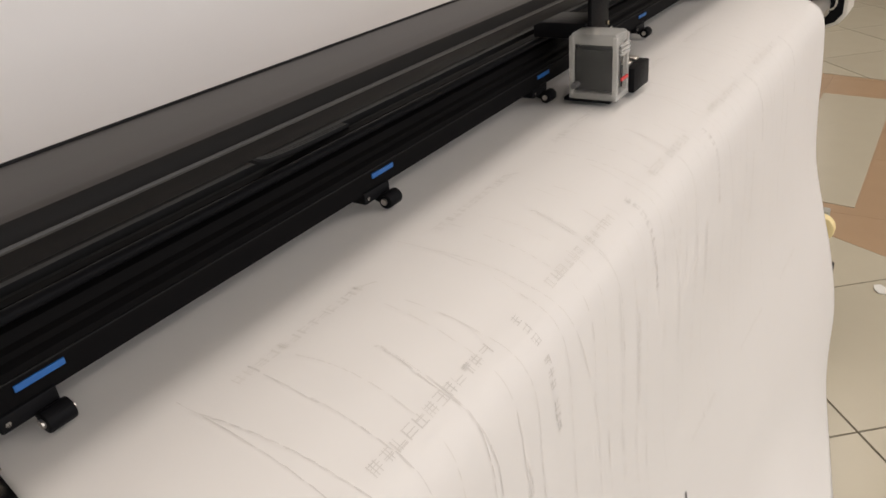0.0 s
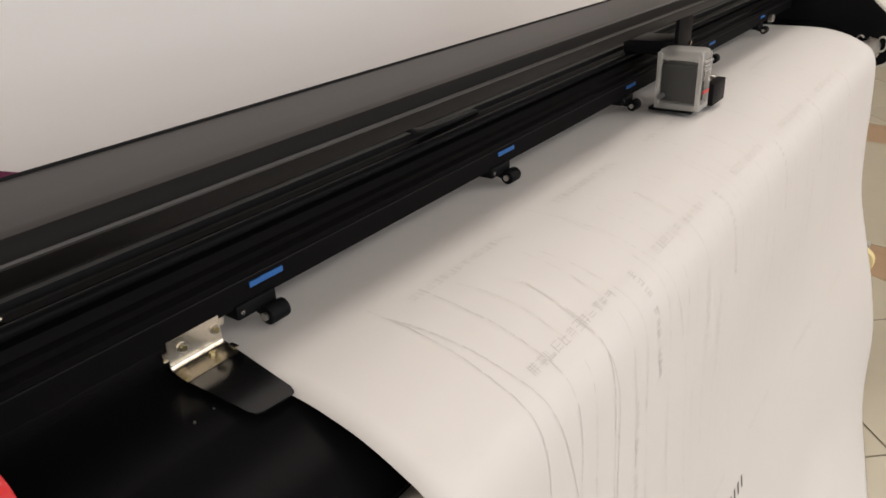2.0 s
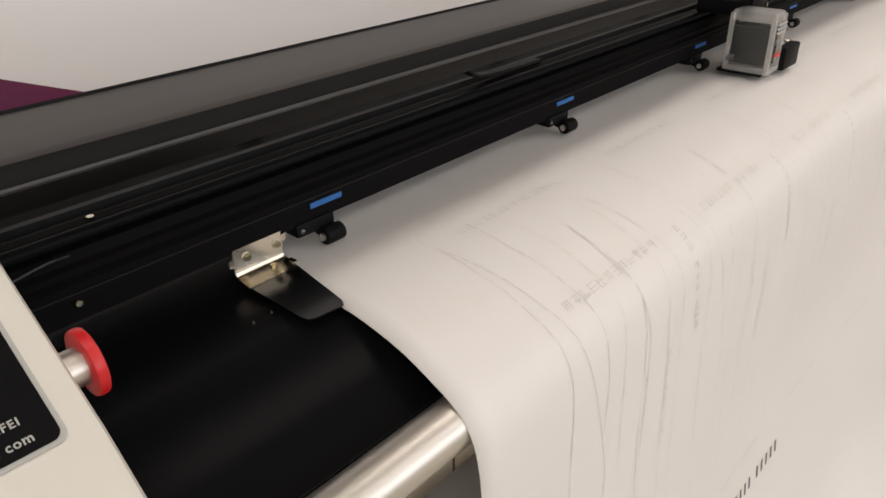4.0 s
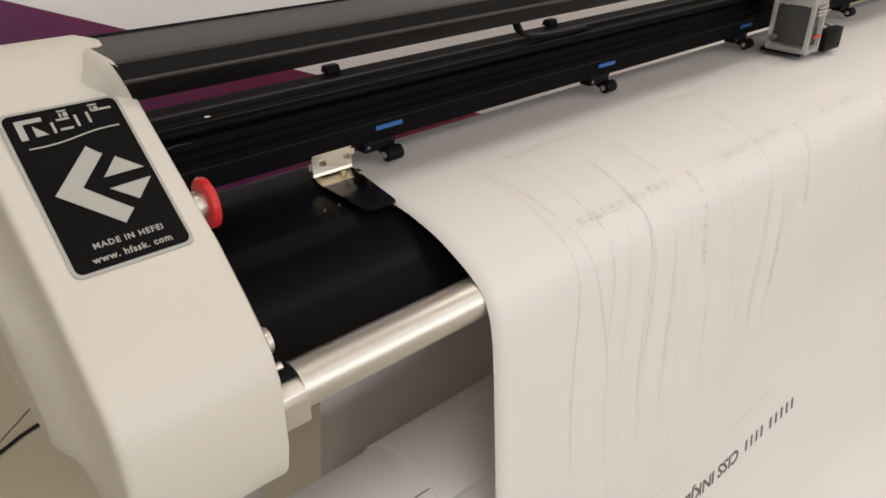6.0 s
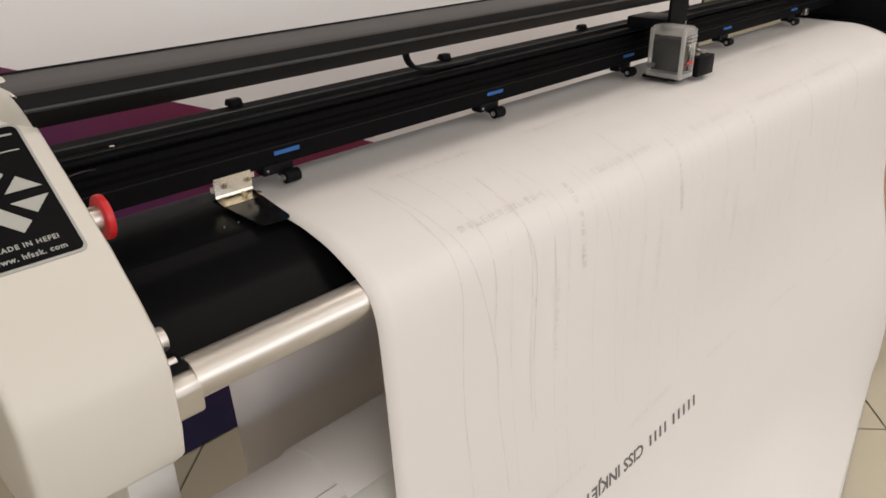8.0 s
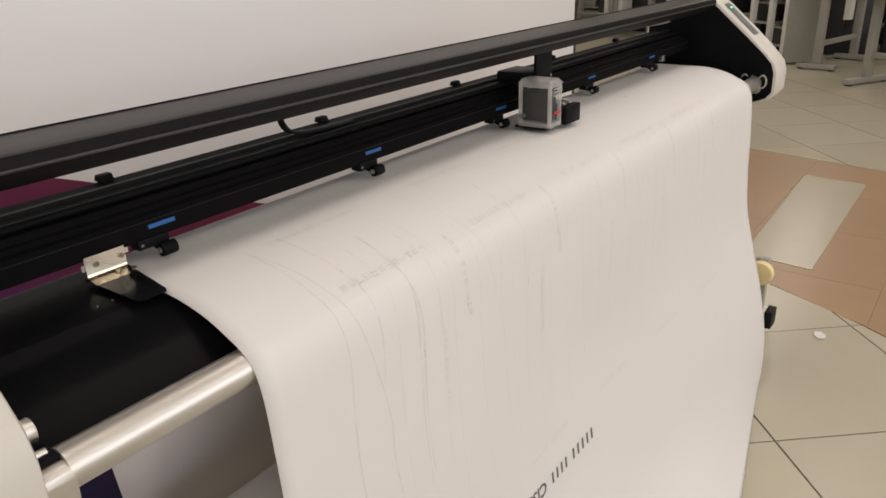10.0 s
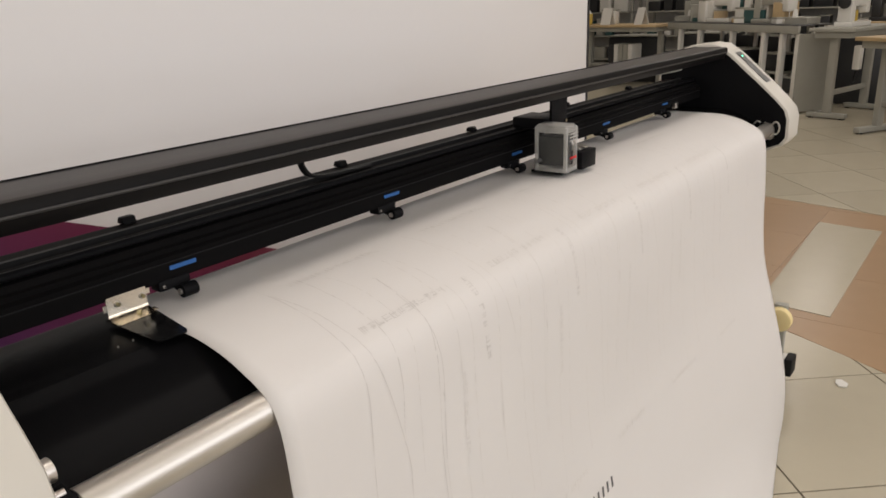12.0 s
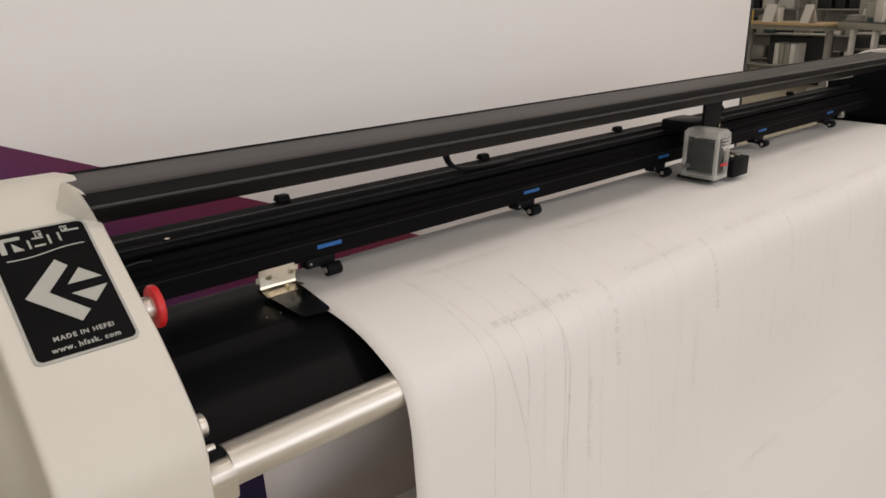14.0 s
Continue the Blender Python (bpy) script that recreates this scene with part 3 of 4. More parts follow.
part("base", box(KX0 + 0.003, KX1 + 0.004, KY0 + 0.010, KY1 + 0.010, KZ0 - 0.004, KZ0 + 0.001, 0.001), M_BLACK, car)
part("side_box", box(CX + 0.024, CX + 0.084, -0.112, -0.050, 0.985, 1.020, 0.002), M_BLACK, car, "black side box")
part("side_plate", box(CX + 0.024, CX + 0.066, -0.070, -0.050, 1.018, 1.058, 0.009), M_BLACK, car)
for sx in (0.043, 0.068):
    part("cam_clip", prism([(-0.100, 1.020), (-0.100, 1.024), (-0.074, 1.028), (-0.074, 1.020)], CX + sx - 0.007, CX + sx + 0.007, 0.0015), M_STEEL, car, "grey oval clip")
part("hose_end", cyl("x", KX0 - 0.014, KX0 + 0.001, -0.052, KZ0 + 0.022, 0.0042, 14), M_GREYPANEL, car)

# stand: columns, feet and castors
for lx, sgn in ((-0.225, -1), (2.035, 1)):
    col = part("leg", box(lx - 0.03, lx + 0.03, -0.02, 0.09, 0.10, 0.90, 0.006), M_WHITE, plotter, "white steel stand column")
    part("foot", box(lx - 0.03, lx + 0.03, -0.295, 0.36, 0.070, 0.125, 0.006), M_WHITE, col, "white foot beam")
    for fy in (-0.300, 0.365):
        part("end_cap", box(lx - 0.033, lx + 0.033, min(fy, fy - 0.012) - 0.003, max(fy, fy + 0.012), 0.066, 0.129, 0.005), M_RUBBER, col, "black end cap")
    for fy in (-0.25, 0.31):
        part("castor", cyl("x", lx - 0.012, lx + 0.012, fy, 0.029, 0.029, 24, 0.003), M_RUBBER, col, "black castor wheel")
        part("castor_fork", box(lx - 0.018, lx + 0.018, fy - 0.012, fy + 0.012, 0.045, 0.071, 0.003), M_DARK, col)
part("cross_bar", box(-0.20, 1.86, 0.02, 0.06, 0.30, 0.36, 0.004), M_WHITE, plotter, "white cross bar")
arm = part("reel_arm", box(1.975, 2.005, -0.285, -0.245, 0.124, 0.330, 0.005), M_GREYPAINT, plotter, "grey reel arm on the foot")
part("reel_knob", cyl("x", 1.945, 1.976, -0.268, 0.285, 0.040, 32, 0.006), M_LEMON, arm, "pale yellow round reel knob")
core = part("take_up_core", cyl("x", XL + 0.03, XR - 0.03, -0.190, 0.635, 0.030, 32), M_WHITE, plotter, "white take-up core tube")

# ---- paper ----
PX0, PX1 = -0.048, 1.712
paper = thing("plotter_paper", "wide sheet of white plotter paper draped over the front roller", "paper", (0, 0, 0))


def sheet_profile(x):
    """The sheet's line in y, z at x: bed, roller, hanging front, down to the floor."""
    f = (x - PX0) / (PX1 - PX0)
    yb = -0.375 - 0.19 * (1.62 - x)
    wave = 0.006 * math.sin(5.1 * x + 0.8)
    pts = [(0.066, 0.94), (0.060, 0.966), (0.048, 0.9765), (0.0, 0.9773), (-0.055, 0.9775), (-0.100, 0.9765), (-0.131, 0.9718), (-0.161, 0.9640), (-0.190, 0.9515),
           (-0.206, 0.9430), (-0.219, 0.9320), (-0.228, 0.9160), (-0.2335, 0.8930), (-0.237, 0.86),
           (-0.243, 0.78), (-0.247 - 0.4 * wave, 0.70), (-0.254 - 0.006 * f - wave, 0.58), (-0.262 - 0.03 * f - wave, 0.46), (-0.278 - 0.048 * f - wave, 0.34),
           (-0.295 * (1 - f) - 0.355 * f - wave + 0.25 * (yb + 0.375) * (1 - f), 0.20), (0.5 * yb + 0.5 * (-0.32 * (1 - f) - 0.365 * f), 0.08), (yb, 0.006)]
    return smooth_line([(x, y, z) for y, z in pts], 132)


def sheet():
    bm = bmesh.new()
    n = 80
    cols = []
    for i in range(n + 1):
        x = PX0 + (PX1 - PX0) * i / n
        cols.append(sheet_profile(x))
    vs = [[bm.verts.new(p) for p in c] for c in cols]
    for a, b in zip(vs, vs[1:]):
        for j in range(len(a) - 1):
            bm.faces.new((a[j], a[j + 1], b[j + 1], b[j]))
    return bm


def solidify(ob, t):
    md = ob.modifiers.new("thickness", "SOLIDIFY")
    md.thickness, md.offset = t, 0
    return ob


solidify(part("sheet", sheet(), M_PAPER, paper, "white paper sheet with faint pencil-like lines"), 0.0003)

# arc length along the sheet, measured from the top of the roller
_cache = {}


def on_sheet(x, s, lift=0.0006):
    """The point s metres down the sheet from its bed start (y = 0), at x, with a small lift off the surface."""
    key = round(x, 3)
    if key not in _cache:
        c = sheet_profile(x)
        acc, tab = 0.0, []
        for a, b in zip(c, c[1:]):
            tab.append((acc, a, b))
            acc += (b - a).length
        start = next(t for t, a, b in tab if b.y <= 0)
        _cache[key] = (tab, start)
    tab, start = _cache[key]
    q = s + start
    lo, hi = 0, len(tab) - 1
    while lo < hi:
        mid = (lo + hi + 1) // 2
        lo, hi = (mid, hi) if tab[mid][0] <= q else (lo, mid - 1)
    t, a, b = tab[lo]
    d = (b - a)
    p = a + d.normalized() * (q - t)
    nrm = Vector((0, -d.z, d.y)).normalized()
    nrm = nrm if nrm.y < 0 or nrm.z > 0.3 else -nrm
    return p + nrm * lift


def stroke(points, width, bm=None):
    """A thin drawn line on the sheet through (x, s) points."""
    own = bmesh.new() if bm is None else bm
    prev = None
    for i, (x, s) in enumerate(points):
        x2, s2 = points[min(i + 1, len(points) - 1)]
        x1, s1 = points[max(i - 1, 0)]
        dx, ds = x2 - x1, s2 - s1
        k = math.hypot(dx, ds) or 1
        ox, os_ = -ds / k * width / 2, dx / k * width / 2
        now = (own.verts.new(on_sheet(x + ox, s + os_)), own.verts.new(on_sheet(x - ox, s - os_)))
        if prev:
            own.faces.new((prev[0], now[0], now[1], prev[1]))
        prev = now
    return own


def curve_points(pts, n=110):
    return [(p.x, p.y) for p in smooth_line([(a, b, 0) for a, b in pts], n)]


def glyph_row(x, s, dx, ds, count, size, seed, bm=None):
    """A row of dense little marks standing for writing too faint to read."""
    rnd = random.Random(seed)
    own = bmesh.new() if bm is None else bm
    k = math.hypot(dx, ds)
    ux, us = dx / k, ds / k
    for i in range(count):
        cx, cs = x + ux * size * 1.12 * i, s + us * size * 1.12 * i
        if rnd.random() < 0.08:
            continue
        for j in range(6):
            a = (rnd.random() - 0.5) * size * 0.9
            if j % 2:
                p, q = (a, -size * 0.45), (a, size * 0.45)
            else:
                p, q = (-size * 0.42, a), (size * 0.42, a)
            stroke([(cx + ux * p[0] - us * p[1], cs + us * p[0] + ux * p[1]), (cx + ux * q[0] - us * q[1], cs + us * q[0] + ux * q[1])], size * 0.06, own)
    return own

# pattern lines: long seams that run down the sheet
def line_part(name, pts, width, material):
    part(name, stroke(curve_points(pts), width), material, paper, smooth=False)


rnd = random.Random(4)
STEP = 0.265                  # the pattern repeats across the sheet
UNIT = (
    (((0.072, 0.066), (0.071, 0.123), (0.073, 0.193), (0.076, 0.241), (0.077, 0.300), (0.069, 0.414), (0.073, 0.56), (0.078, 0.64)), 0.0009, 0),
    (((0.072, 0.090), (0.086, 0.166), (0.098, 0.242), (0.117, 0.316), (0.131, 0.397), (0.131, 0.463), (0.141, 0.604)), 0.0009, 0),
    (((0.126, 0.081), (0.125, 0.131), (0.131, 0.208), (0.134, 0.295), (0.127, 0.357)), 0.0008, 0),
    (((0.155, 0.103), (0.165, 0.148), (0.167, 0.228), (0.164, 0.306), (0.156, 0.442), (0.163, 0.609)), 0.0007, 1),
    (((0.200, 0.150), (0.203, 0.205), (0.203, 0.270), (0.204, 0.314), (0.194, 0.428), (0.196, 0.539)), 0.0009, 0),
    (((0.198, 0.154), (0.198, 0.216), (0.207, 0.272), (0.211, 0.317), (0.200, 0.439), (0.202, 0.520)), 0.0009, 0),
    (((0.243, 0.120), (0.246, 0.242), (0.248, 0.338), (0.240, 0.503), (0.246, 0.674)), 0.0007, 1),
    (((0.258, 0.130), (0.278, 0.266), (0.275, 0.365), (0.269, 0.557), (0.278, 0.685)), 0.0007, 1),
)
for k in range(6):
    for pts, w, faint in UNIT:
        a = 0.003 * (rnd.random() - 0.5)
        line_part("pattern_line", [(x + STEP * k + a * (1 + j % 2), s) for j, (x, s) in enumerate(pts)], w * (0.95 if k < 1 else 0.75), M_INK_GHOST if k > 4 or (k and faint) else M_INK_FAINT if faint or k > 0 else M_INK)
    x0 = STEP * k
    line_part("notch_mark", [(x0 + 0.2055, 0.340), (x0 + 0.208, 0.346), (x0 + 0.2065, 0.353)], 0.0020, M_INK if k < 2 else M_INK_FAINT)
    line_part("notch_mark", [(x0 + 0.196, 0.146), (x0 + 0.200, 0.150), (x0 + 0.199, 0.160)], 0.0014, M_INK_FAINT)
    line_part("notch_mark", [(x0 + 0.255, 0.086), (x0 + 0.262, 0.090), (x0 + 0.268, 0.094)], 0.0016, M_INK_FAINT)
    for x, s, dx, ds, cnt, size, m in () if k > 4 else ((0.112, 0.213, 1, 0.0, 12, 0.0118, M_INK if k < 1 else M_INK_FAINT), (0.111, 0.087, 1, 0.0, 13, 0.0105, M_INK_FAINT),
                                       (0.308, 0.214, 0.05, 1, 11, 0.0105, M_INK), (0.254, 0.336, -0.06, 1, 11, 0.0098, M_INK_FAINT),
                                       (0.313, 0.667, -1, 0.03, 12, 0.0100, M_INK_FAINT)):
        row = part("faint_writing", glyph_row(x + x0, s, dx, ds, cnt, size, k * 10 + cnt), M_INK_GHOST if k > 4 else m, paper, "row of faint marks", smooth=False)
        tagged(row, kind="stuff")

# headline on the hanging front, upside down
TX, TZ = 0.672, 0.437
ty = -0.262


def on_front(x, z):
    c = sheet_profile(x)
    y = next(a.y + (b.y - a.y) * (a.z - z) / max(1e-6, a.z - b.z) for a, b in zip(c[60:], c[61:]) if b.z <= z)
    return y - 0.0006


def headline():
    x = TX
    # two words stand as plain bars
    for count, adv in ((5, 0.0188), (4, 0.0168)):
        for i in range(count):
            bm = bmesh.new()
            q = []
            for u, v in ((0.12, -0.45), (0.5, -0.45), (0.5, 0.45), (0.12, 0.45)):
                px, pz = x - u * adv, TZ - v * 0.024
                q.append(bm.verts.new((px, on_front(px, pz), pz)))
            bm.faces.new(q)
            part("headline_bar", bm, M_INK_DARK, paper, "dark printed bar", smooth=False)
            x -= adv
        x -= 0.012
    ob = lettering("headline", "CISS INKJET", 0.034, Matrix(), M_INK_DARK, paper, "dark printed capitals, upside down", align="LEFT")
    for v in ob.data.vertices:
        px, pz = x - v.co.x, TZ - v.co.y
        v.co = (px, on_front(px, pz) - v.co.z, pz)


headline()

# wound paper below: sheet that hangs behind the roller, and the take-up roll
waste = thing("waste_paper", "grey-white waste paper hanging under the platen onto a roll", "paper", (0, 0, 0))
back = [(-0.150 + 0.504 * i / 20, 0.925 - 0.776 * i / 20) for i in range(21)]
bm = bmesh.new()
rows = [[bm.verts.new((x + 0.333 * (0.925 - z) * (1.69 - x) / 1.87, y + 0.004 * math.sin(7 * x) * (0.925 - z), z)) for y, z in back] for x in [-0.178 + 1.87 * i / 30 for i in range(31)]]
for a, b in zip(rows, rows[1:]):
    for j in range(len(a) - 1):
        bm.faces.new((a[j], a[j + 1], b[j + 1], b[j]))
solidify(part("hanging_sheet", bm, M_BACKSHEET, waste, "grey hanging sheet"), 0.0004)
roll = part("roll", cyl("x", -0.074, 1.70, -0.135, 0.585, 0.1000, 72, 0.001), M_PAPER, waste, "wound white paper roll")
core = part("core", cyl("x", -0.30, 1.78, -0.135, 0.585, 0.0960, 64, 0.002), M_PAPER, waste, "off-white core sleeve")
for a in (2.0, 2.6, 3.3):
    part("seam", box(-0.298, -0.075, -0.135 + 0.0960 * math.cos(a) - 0.0006, -0.135 + 0.0960 * math.cos(a) + 0.0006, 0.585 + 0.0960 * math.sin(a) - 0.0006, 0.585 + 0.0960 * math.sin(a) + 0.0006), M_STEEL, core)

# ---- cable on the floor, scrap ----
cab = thing("floor_cable", "thin black power cable lying on the tiled floor", "cable", (0, 0, 0))
part("cord", tube(smooth_line([(-1.3, 0.70, 0.005), (-0.75, 0.90, 0.005), (-0.40, 1.053, 0.005), (-0.272, 1.108, 0.005), (0.05, 1.18, 0.005)], 40), 0.0045), M_RUBBER, cab)
scrap = thing("paper_scrap", "small torn scrap of white paper on the floor", "scrap", (2.18, -0.445, 0))
part("flake", plate([(-0.03, -0.012), (0.0, -0.022), (0.03, -0.008), (0.026, 0.012), (-0.004, 0.018), (-0.026, 0.012)], 0.004, pose(0, 0, 0.0005, 0, 3, 20)), M_WHITE, scrap, smooth=False)

# ---- work tables in the background ----
def work_table(x, y, w, d, h, top_mat, label, rz=0, shelf=False):
    tb = thing("work_table", label, "table", (0, 0, 0), group="work tables along the hall")
    part("tabletop", box(-w / 2, w / 2, -d / 2, d / 2, h - 0.035, h, 0.004), top_mat, tb)
    part("apron", box(-w / 2 + 0.04, w / 2 - 0.04, -d / 2 + 0.05, d / 2 - 0.05, h - 0.10, h - 0.036, 0.003), M_GREYPAINT, tb)
    for sx in (-1, 1):
        part("leg", box(sx * (w / 2 - 0.12) - 0.03, sx * (w / 2 - 0.12) + 0.03, -0.04, 0.04, 0.05, h - 0.036, 0.004), M_GREYPAINT, tb)
        ft = part("foot", box(sx * (w / 2 - 0.12) - 0.035, sx * (w / 2 - 0.12) + 0.035, -d / 2 + 0.03, d / 2 - 0.03, 0.012, 0.06, 0.006), M_GREYPAINT, tb)
        for fy in (-d / 2 + 0.07, d / 2 - 0.07):
            part("foot_pad", cyl("z", 0, 0.013, sx * (w / 2 - 0.12), fy, 0.03, 14), M_RUBBER, ft)
    part("stretcher", box(-w / 2 + 0.12, w / 2 - 0.12, -0.02, 0.02, 0.24, 0.29, 0.003), M_GREYPAINT, tb)
    if shelf:
        part("shelf", box(-w / 2 + 0.12, w / 2 - 0.12, -0.18, 0.18, 0.30, 0.32, 0.003), M_GREYPAINT, tb)
    tb.matrix_world = pose(x, y, 0, 0, 0, rz)
    return tb


def machine(x, y, z, rz, body, label):
    sm_ = thing("sewing_machine", label, "sewing machine", (0, 0, 0), group="sewing machines on the work tables")
    part("bed", box(-0.24, 0.24, -0.09, 0.09, 0, 0.05, 0.008), body, sm_)
    part("column", box(0.12, 0.23, -0.07, 0.07, 0.049, 0.27, 0.015), body, sm_)
    part("arm", box(-0.22, 0.14, -0.06, 0.06, 0.20, 0.30, 0.02), body, sm_)
    part("head", box(-0.24, -0.14, -0.065, 0.065, 0.13, 0.31, 0.018), body, sm_)
    part("hand_wheel", cyl("x", 0.232, 0.262, 0, 0.24, 0.06, 24, 0.004), M_DARK, sm_, "dark hand wheel")
    part("needle_bar", cyl("z", 0.055, 0.13, -0.19, 0, 0.006, 8), M_STEEL, sm_)
    sm_.matrix_world = pose(x, y, z, 0, 0, rz)
    return sm_


def crate(nm, x, y, z, w, d, h, m, label, cat, rz=0):
    c = thing(nm, label, cat, (0, 0, 0))
    part("body", box(-w / 2, w / 2, -d / 2, d / 2, 0, h, min(w, d, h) * 0.06), m, c)
    part("lid", box(-w / 2 - 0.004, w / 2 + 0.004, -d / 2 - 0.004, d / 2 + 0.004, h, h + 0.02, 0.004), M_GREYPAINT, c)
    c.matrix_world = pose(x, y, z, 0, 0, rz)
    return c


def spool(x, y, z, m, label):
    c = thing("thread_cone", label, "thread", (x, y, z), group="thread cones on the tables")
    part("cone", cyl("z", 0.01, 0.15, 0, 0, 0.045, 18, 0.003, r2=0.022), m, c)
    part("base", cyl("z", 0, 0.011, 0, 0, 0.05, 18), M_WHITE, c)
    return c


# long cubby bench
def bench(x0, y0, x1, y1):
    L = math.hypot(x1 - x0, y1 - y0)
    b = thing("cubby_bench", "long grey-white workbench with open cubbies underneath", "workbench", (0, 0, 0))
    part("worktop", box(-0.03, L + 0.03, -0.215, 0.22, 0.935, 0.95, 0.004), M_DARKGREY, b, "dark grey worktop")
    part("rail", box(-0.03, L + 0.03, -0.22, -0.19, 0.855, 0.934, 0.003), M_GREYPAINT, b, "thick light grey front rail")
    stops = (0.10, 0.28, 0.55, 0.78, 0.90, 1.0)
    for f in stops:
        part("post", box(L * f - 0.03, L * f + 0.03, -0.20, -0.14, 0, 0.854, 0.004), M_WHITE, b)
        part("back_post", box(L * f - 0.03, L * f + 0.03, 0.14, 0.20, 0, 0.934, 0.004), M_WHITE, b)
    for i, (f, g) in enumerate(zip(stops, stops[1:])):
        part("shelf", box(L * f + 0.031, L * g - 0.031, -0.17, 0.17, 0.40 if i % 2 else 0.18, 0.42 if i % 2 else 0.20), M_GREYPAINT, b)
        # added dark panel, stands in for the shade inside the cubby
        part("shade_panel", box(L * f + 0.031, L * g - 0.031, 0.17, 0.18, 0.05, 0.78), M_DARK, b, "dark panel added for the darkness under the bench")
    part("end_panel", box(L * 1.0 + 0.031, L * 1.0 + 0.05, -0.20, 0.20, 0.02, 0.854, 0.003), M_GREYPAINT, b, "pale grey end panel")
    b.matrix_world = Matrix.Translation((x0, y0, 0)) @ pose(0, 0, 0, 0, 0, math.degrees(math.atan2(y1 - y0, x1 - x0)))
    return b


bench(10.45, 3.17, 8.65, 1.07)
work_table(10.62, 4.12, 1.5, 0.65, 0.91, M_WOOD, "work table with pale wooden top and grey steel legs", rz=79, shelf=True)
switch_table = work_table(8.72, 0.68, 1.15, 0.46, 0.925, M_GREYPAINT, "grey-topped work table with T-shaped legs and a switch box", rz=-13)
part("switch_box", box(-0.30, -0.22, -0.20, -0.13, 0.50, 0.74, 0.006), M_WHITE, switch_table, "white electrical switch box")
part("cord", tube(smooth_line([(-0.26, -0.16, 0.50), (-0.25, -0.14, 0.40), (-0.12, -0.10, 0.36), (0.10, -0.05, 0.45), (0.25, 0.0, 0.78)], 16), 0.006), M_RUBBER, switch_table, "black hanging cord")
wood_table = work_table(7.36, -0.24, 1.3, 0.60, 0.88, M_WOOD, "work table with pale wooden top and grey T-shaped legs", rz=60)
part("drawer", box(0.36, 0.60, -0.26, 0.0, 0.755, 0.844, 0.004), M_WHITE, wood_table, "small white drawer under the top")
work_table(10.35, 0.15, 1.6, 0.65, 0.91, M_WOOD, "work table with pale wooden top and grey T-shaped legs", rz=84)
machine(9.75, 2.35, 0.95, 50, M_GREEN, "dark green industrial sewing machine on a workbench")
machine(9.05, 1.55, 0.95, 50, M_WHITE, "white industrial sewing machine on a workbench")
machine(8.62, 0.70, 0.925, 167, M_WHITE, "white sewing machine on a grey table")
machine(10.35, 0.55, 0.91, 84, M_DARK, "black sewing machine on a wooden table")
machine(10.35, -0.25, 0.91, 84, M_WHITE, "white sewing machine on a wooden table")
crate("storage_box", 10.2, 2.85, 0.95, 0.3, 0.25, 0.20, M_GREYPAINT, "grey storage box with lid on a workbench", "box", 20)
crate("storage_box", 9.45, 2.0, 0.95, 0.25, 0.2, 0.16, M_WHITE, "white box with grey lid on a workbench", "box", 50)
crate("storage_box", 10.7, 4.4, 0.91, 0.3, 0.2, 0.2, M_WHITE, "white card box on a wooden table", "box", 10)
crate("orange_tray", 7.42, -0.07, 0.88, 0.25, 0.18, 0.03, M_ORANGE, "low orange plastic tray on a wooden table", "tray", 60)
# made-up dark blocks that stand behind the tables, in place of the shade there
for cx_, cy_, ch_ in ((9.72, 0.87, 0.80), (10.95, -0.45, 0.74), (10.95, 0.45, 0.70), (9.72, -0.02, 0.80), (11.25, 3.0, 0.74), (11.3, 4.2, 0.70)):
    crate("shade_cabinet", cx_, cy_, 0, 0.5, 0.8, ch_, M_DARK, "dark low block added to darken the zone behind the work tables", "cabinet", 8)
for sx_, sy_ in ((9.25, 1.72), (9.60, 2.16), (9.98, 2.60)):
    spool(sx_, sy_, 0.95, M_YELLOW, "yellow thread cone standing on a workbench")
for sx_, sy_ in ((10.30, 3.02), (8.88, 1.33)):
    spool(sx_, sy_, 0.95, M_WHITE, "white thread cone standing on a workbench")

# clutter along the benches
def card_stand(x, y, z, rz):
    c = thing("card_stand", "folded white card with a green and orange print", "card", (0, 0, 0))
    part("card", prism([(-0.07, 0), (0, 0.24), (0.07, 0), (0.064, 0), (0, 0.23), (-0.064, 0)], -0.09, 0.09), M_WHITE, c, smooth=False)
    for u, v, m in ((-0.03, 0.15, M_GREEN), (0.02, 0.10, M_ORANGE)):
        yy = -0.07 + 0.07 * v / 0.24
        part("print_patch", box(u - 0.03, u + 0.03, yy - 0.022, yy - 0.004, v - 0.03, v + 0.03), m, c)
    c.matrix_world = pose(x, y, z, 0, 0, rz)


def bottle(x, y, z, m, label):
    c = thing("bottle", label, "bottle", (x, y, z))
    part("body", cyl("z", 0, 0.16, 0, 0, 0.04, 18, 0.006), m, c)
    part("neck", cyl("z", 0.159, 0.21, 0, 0, 0.016, 14, r2=0.012), M_WHITE, c)


def folder_row(x, y, z, rz, seed):
    r = random.Random(seed)
    for i in range(5):
        c = thing("binder", "upright paper binder on an under-table shelf", "binder", (0, 0, 0), group="binders on the shelf")
        part("cover", box(-0.035, 0.035, -0.13, 0.13, 0, 0.30, 0.004), (M_WHITE, M_DARK, M_GREYPAINT)[r.randrange(3)], c)
        part("spine_label", box(-0.02, 0.02, -0.1325, -0.1295, 0.16, 0.24), M_WHITE, c)
        c.matrix_world = pose(x, y, z, 0, 0, rz) @ Matrix.Translation((0.085 * i, 0, 0))


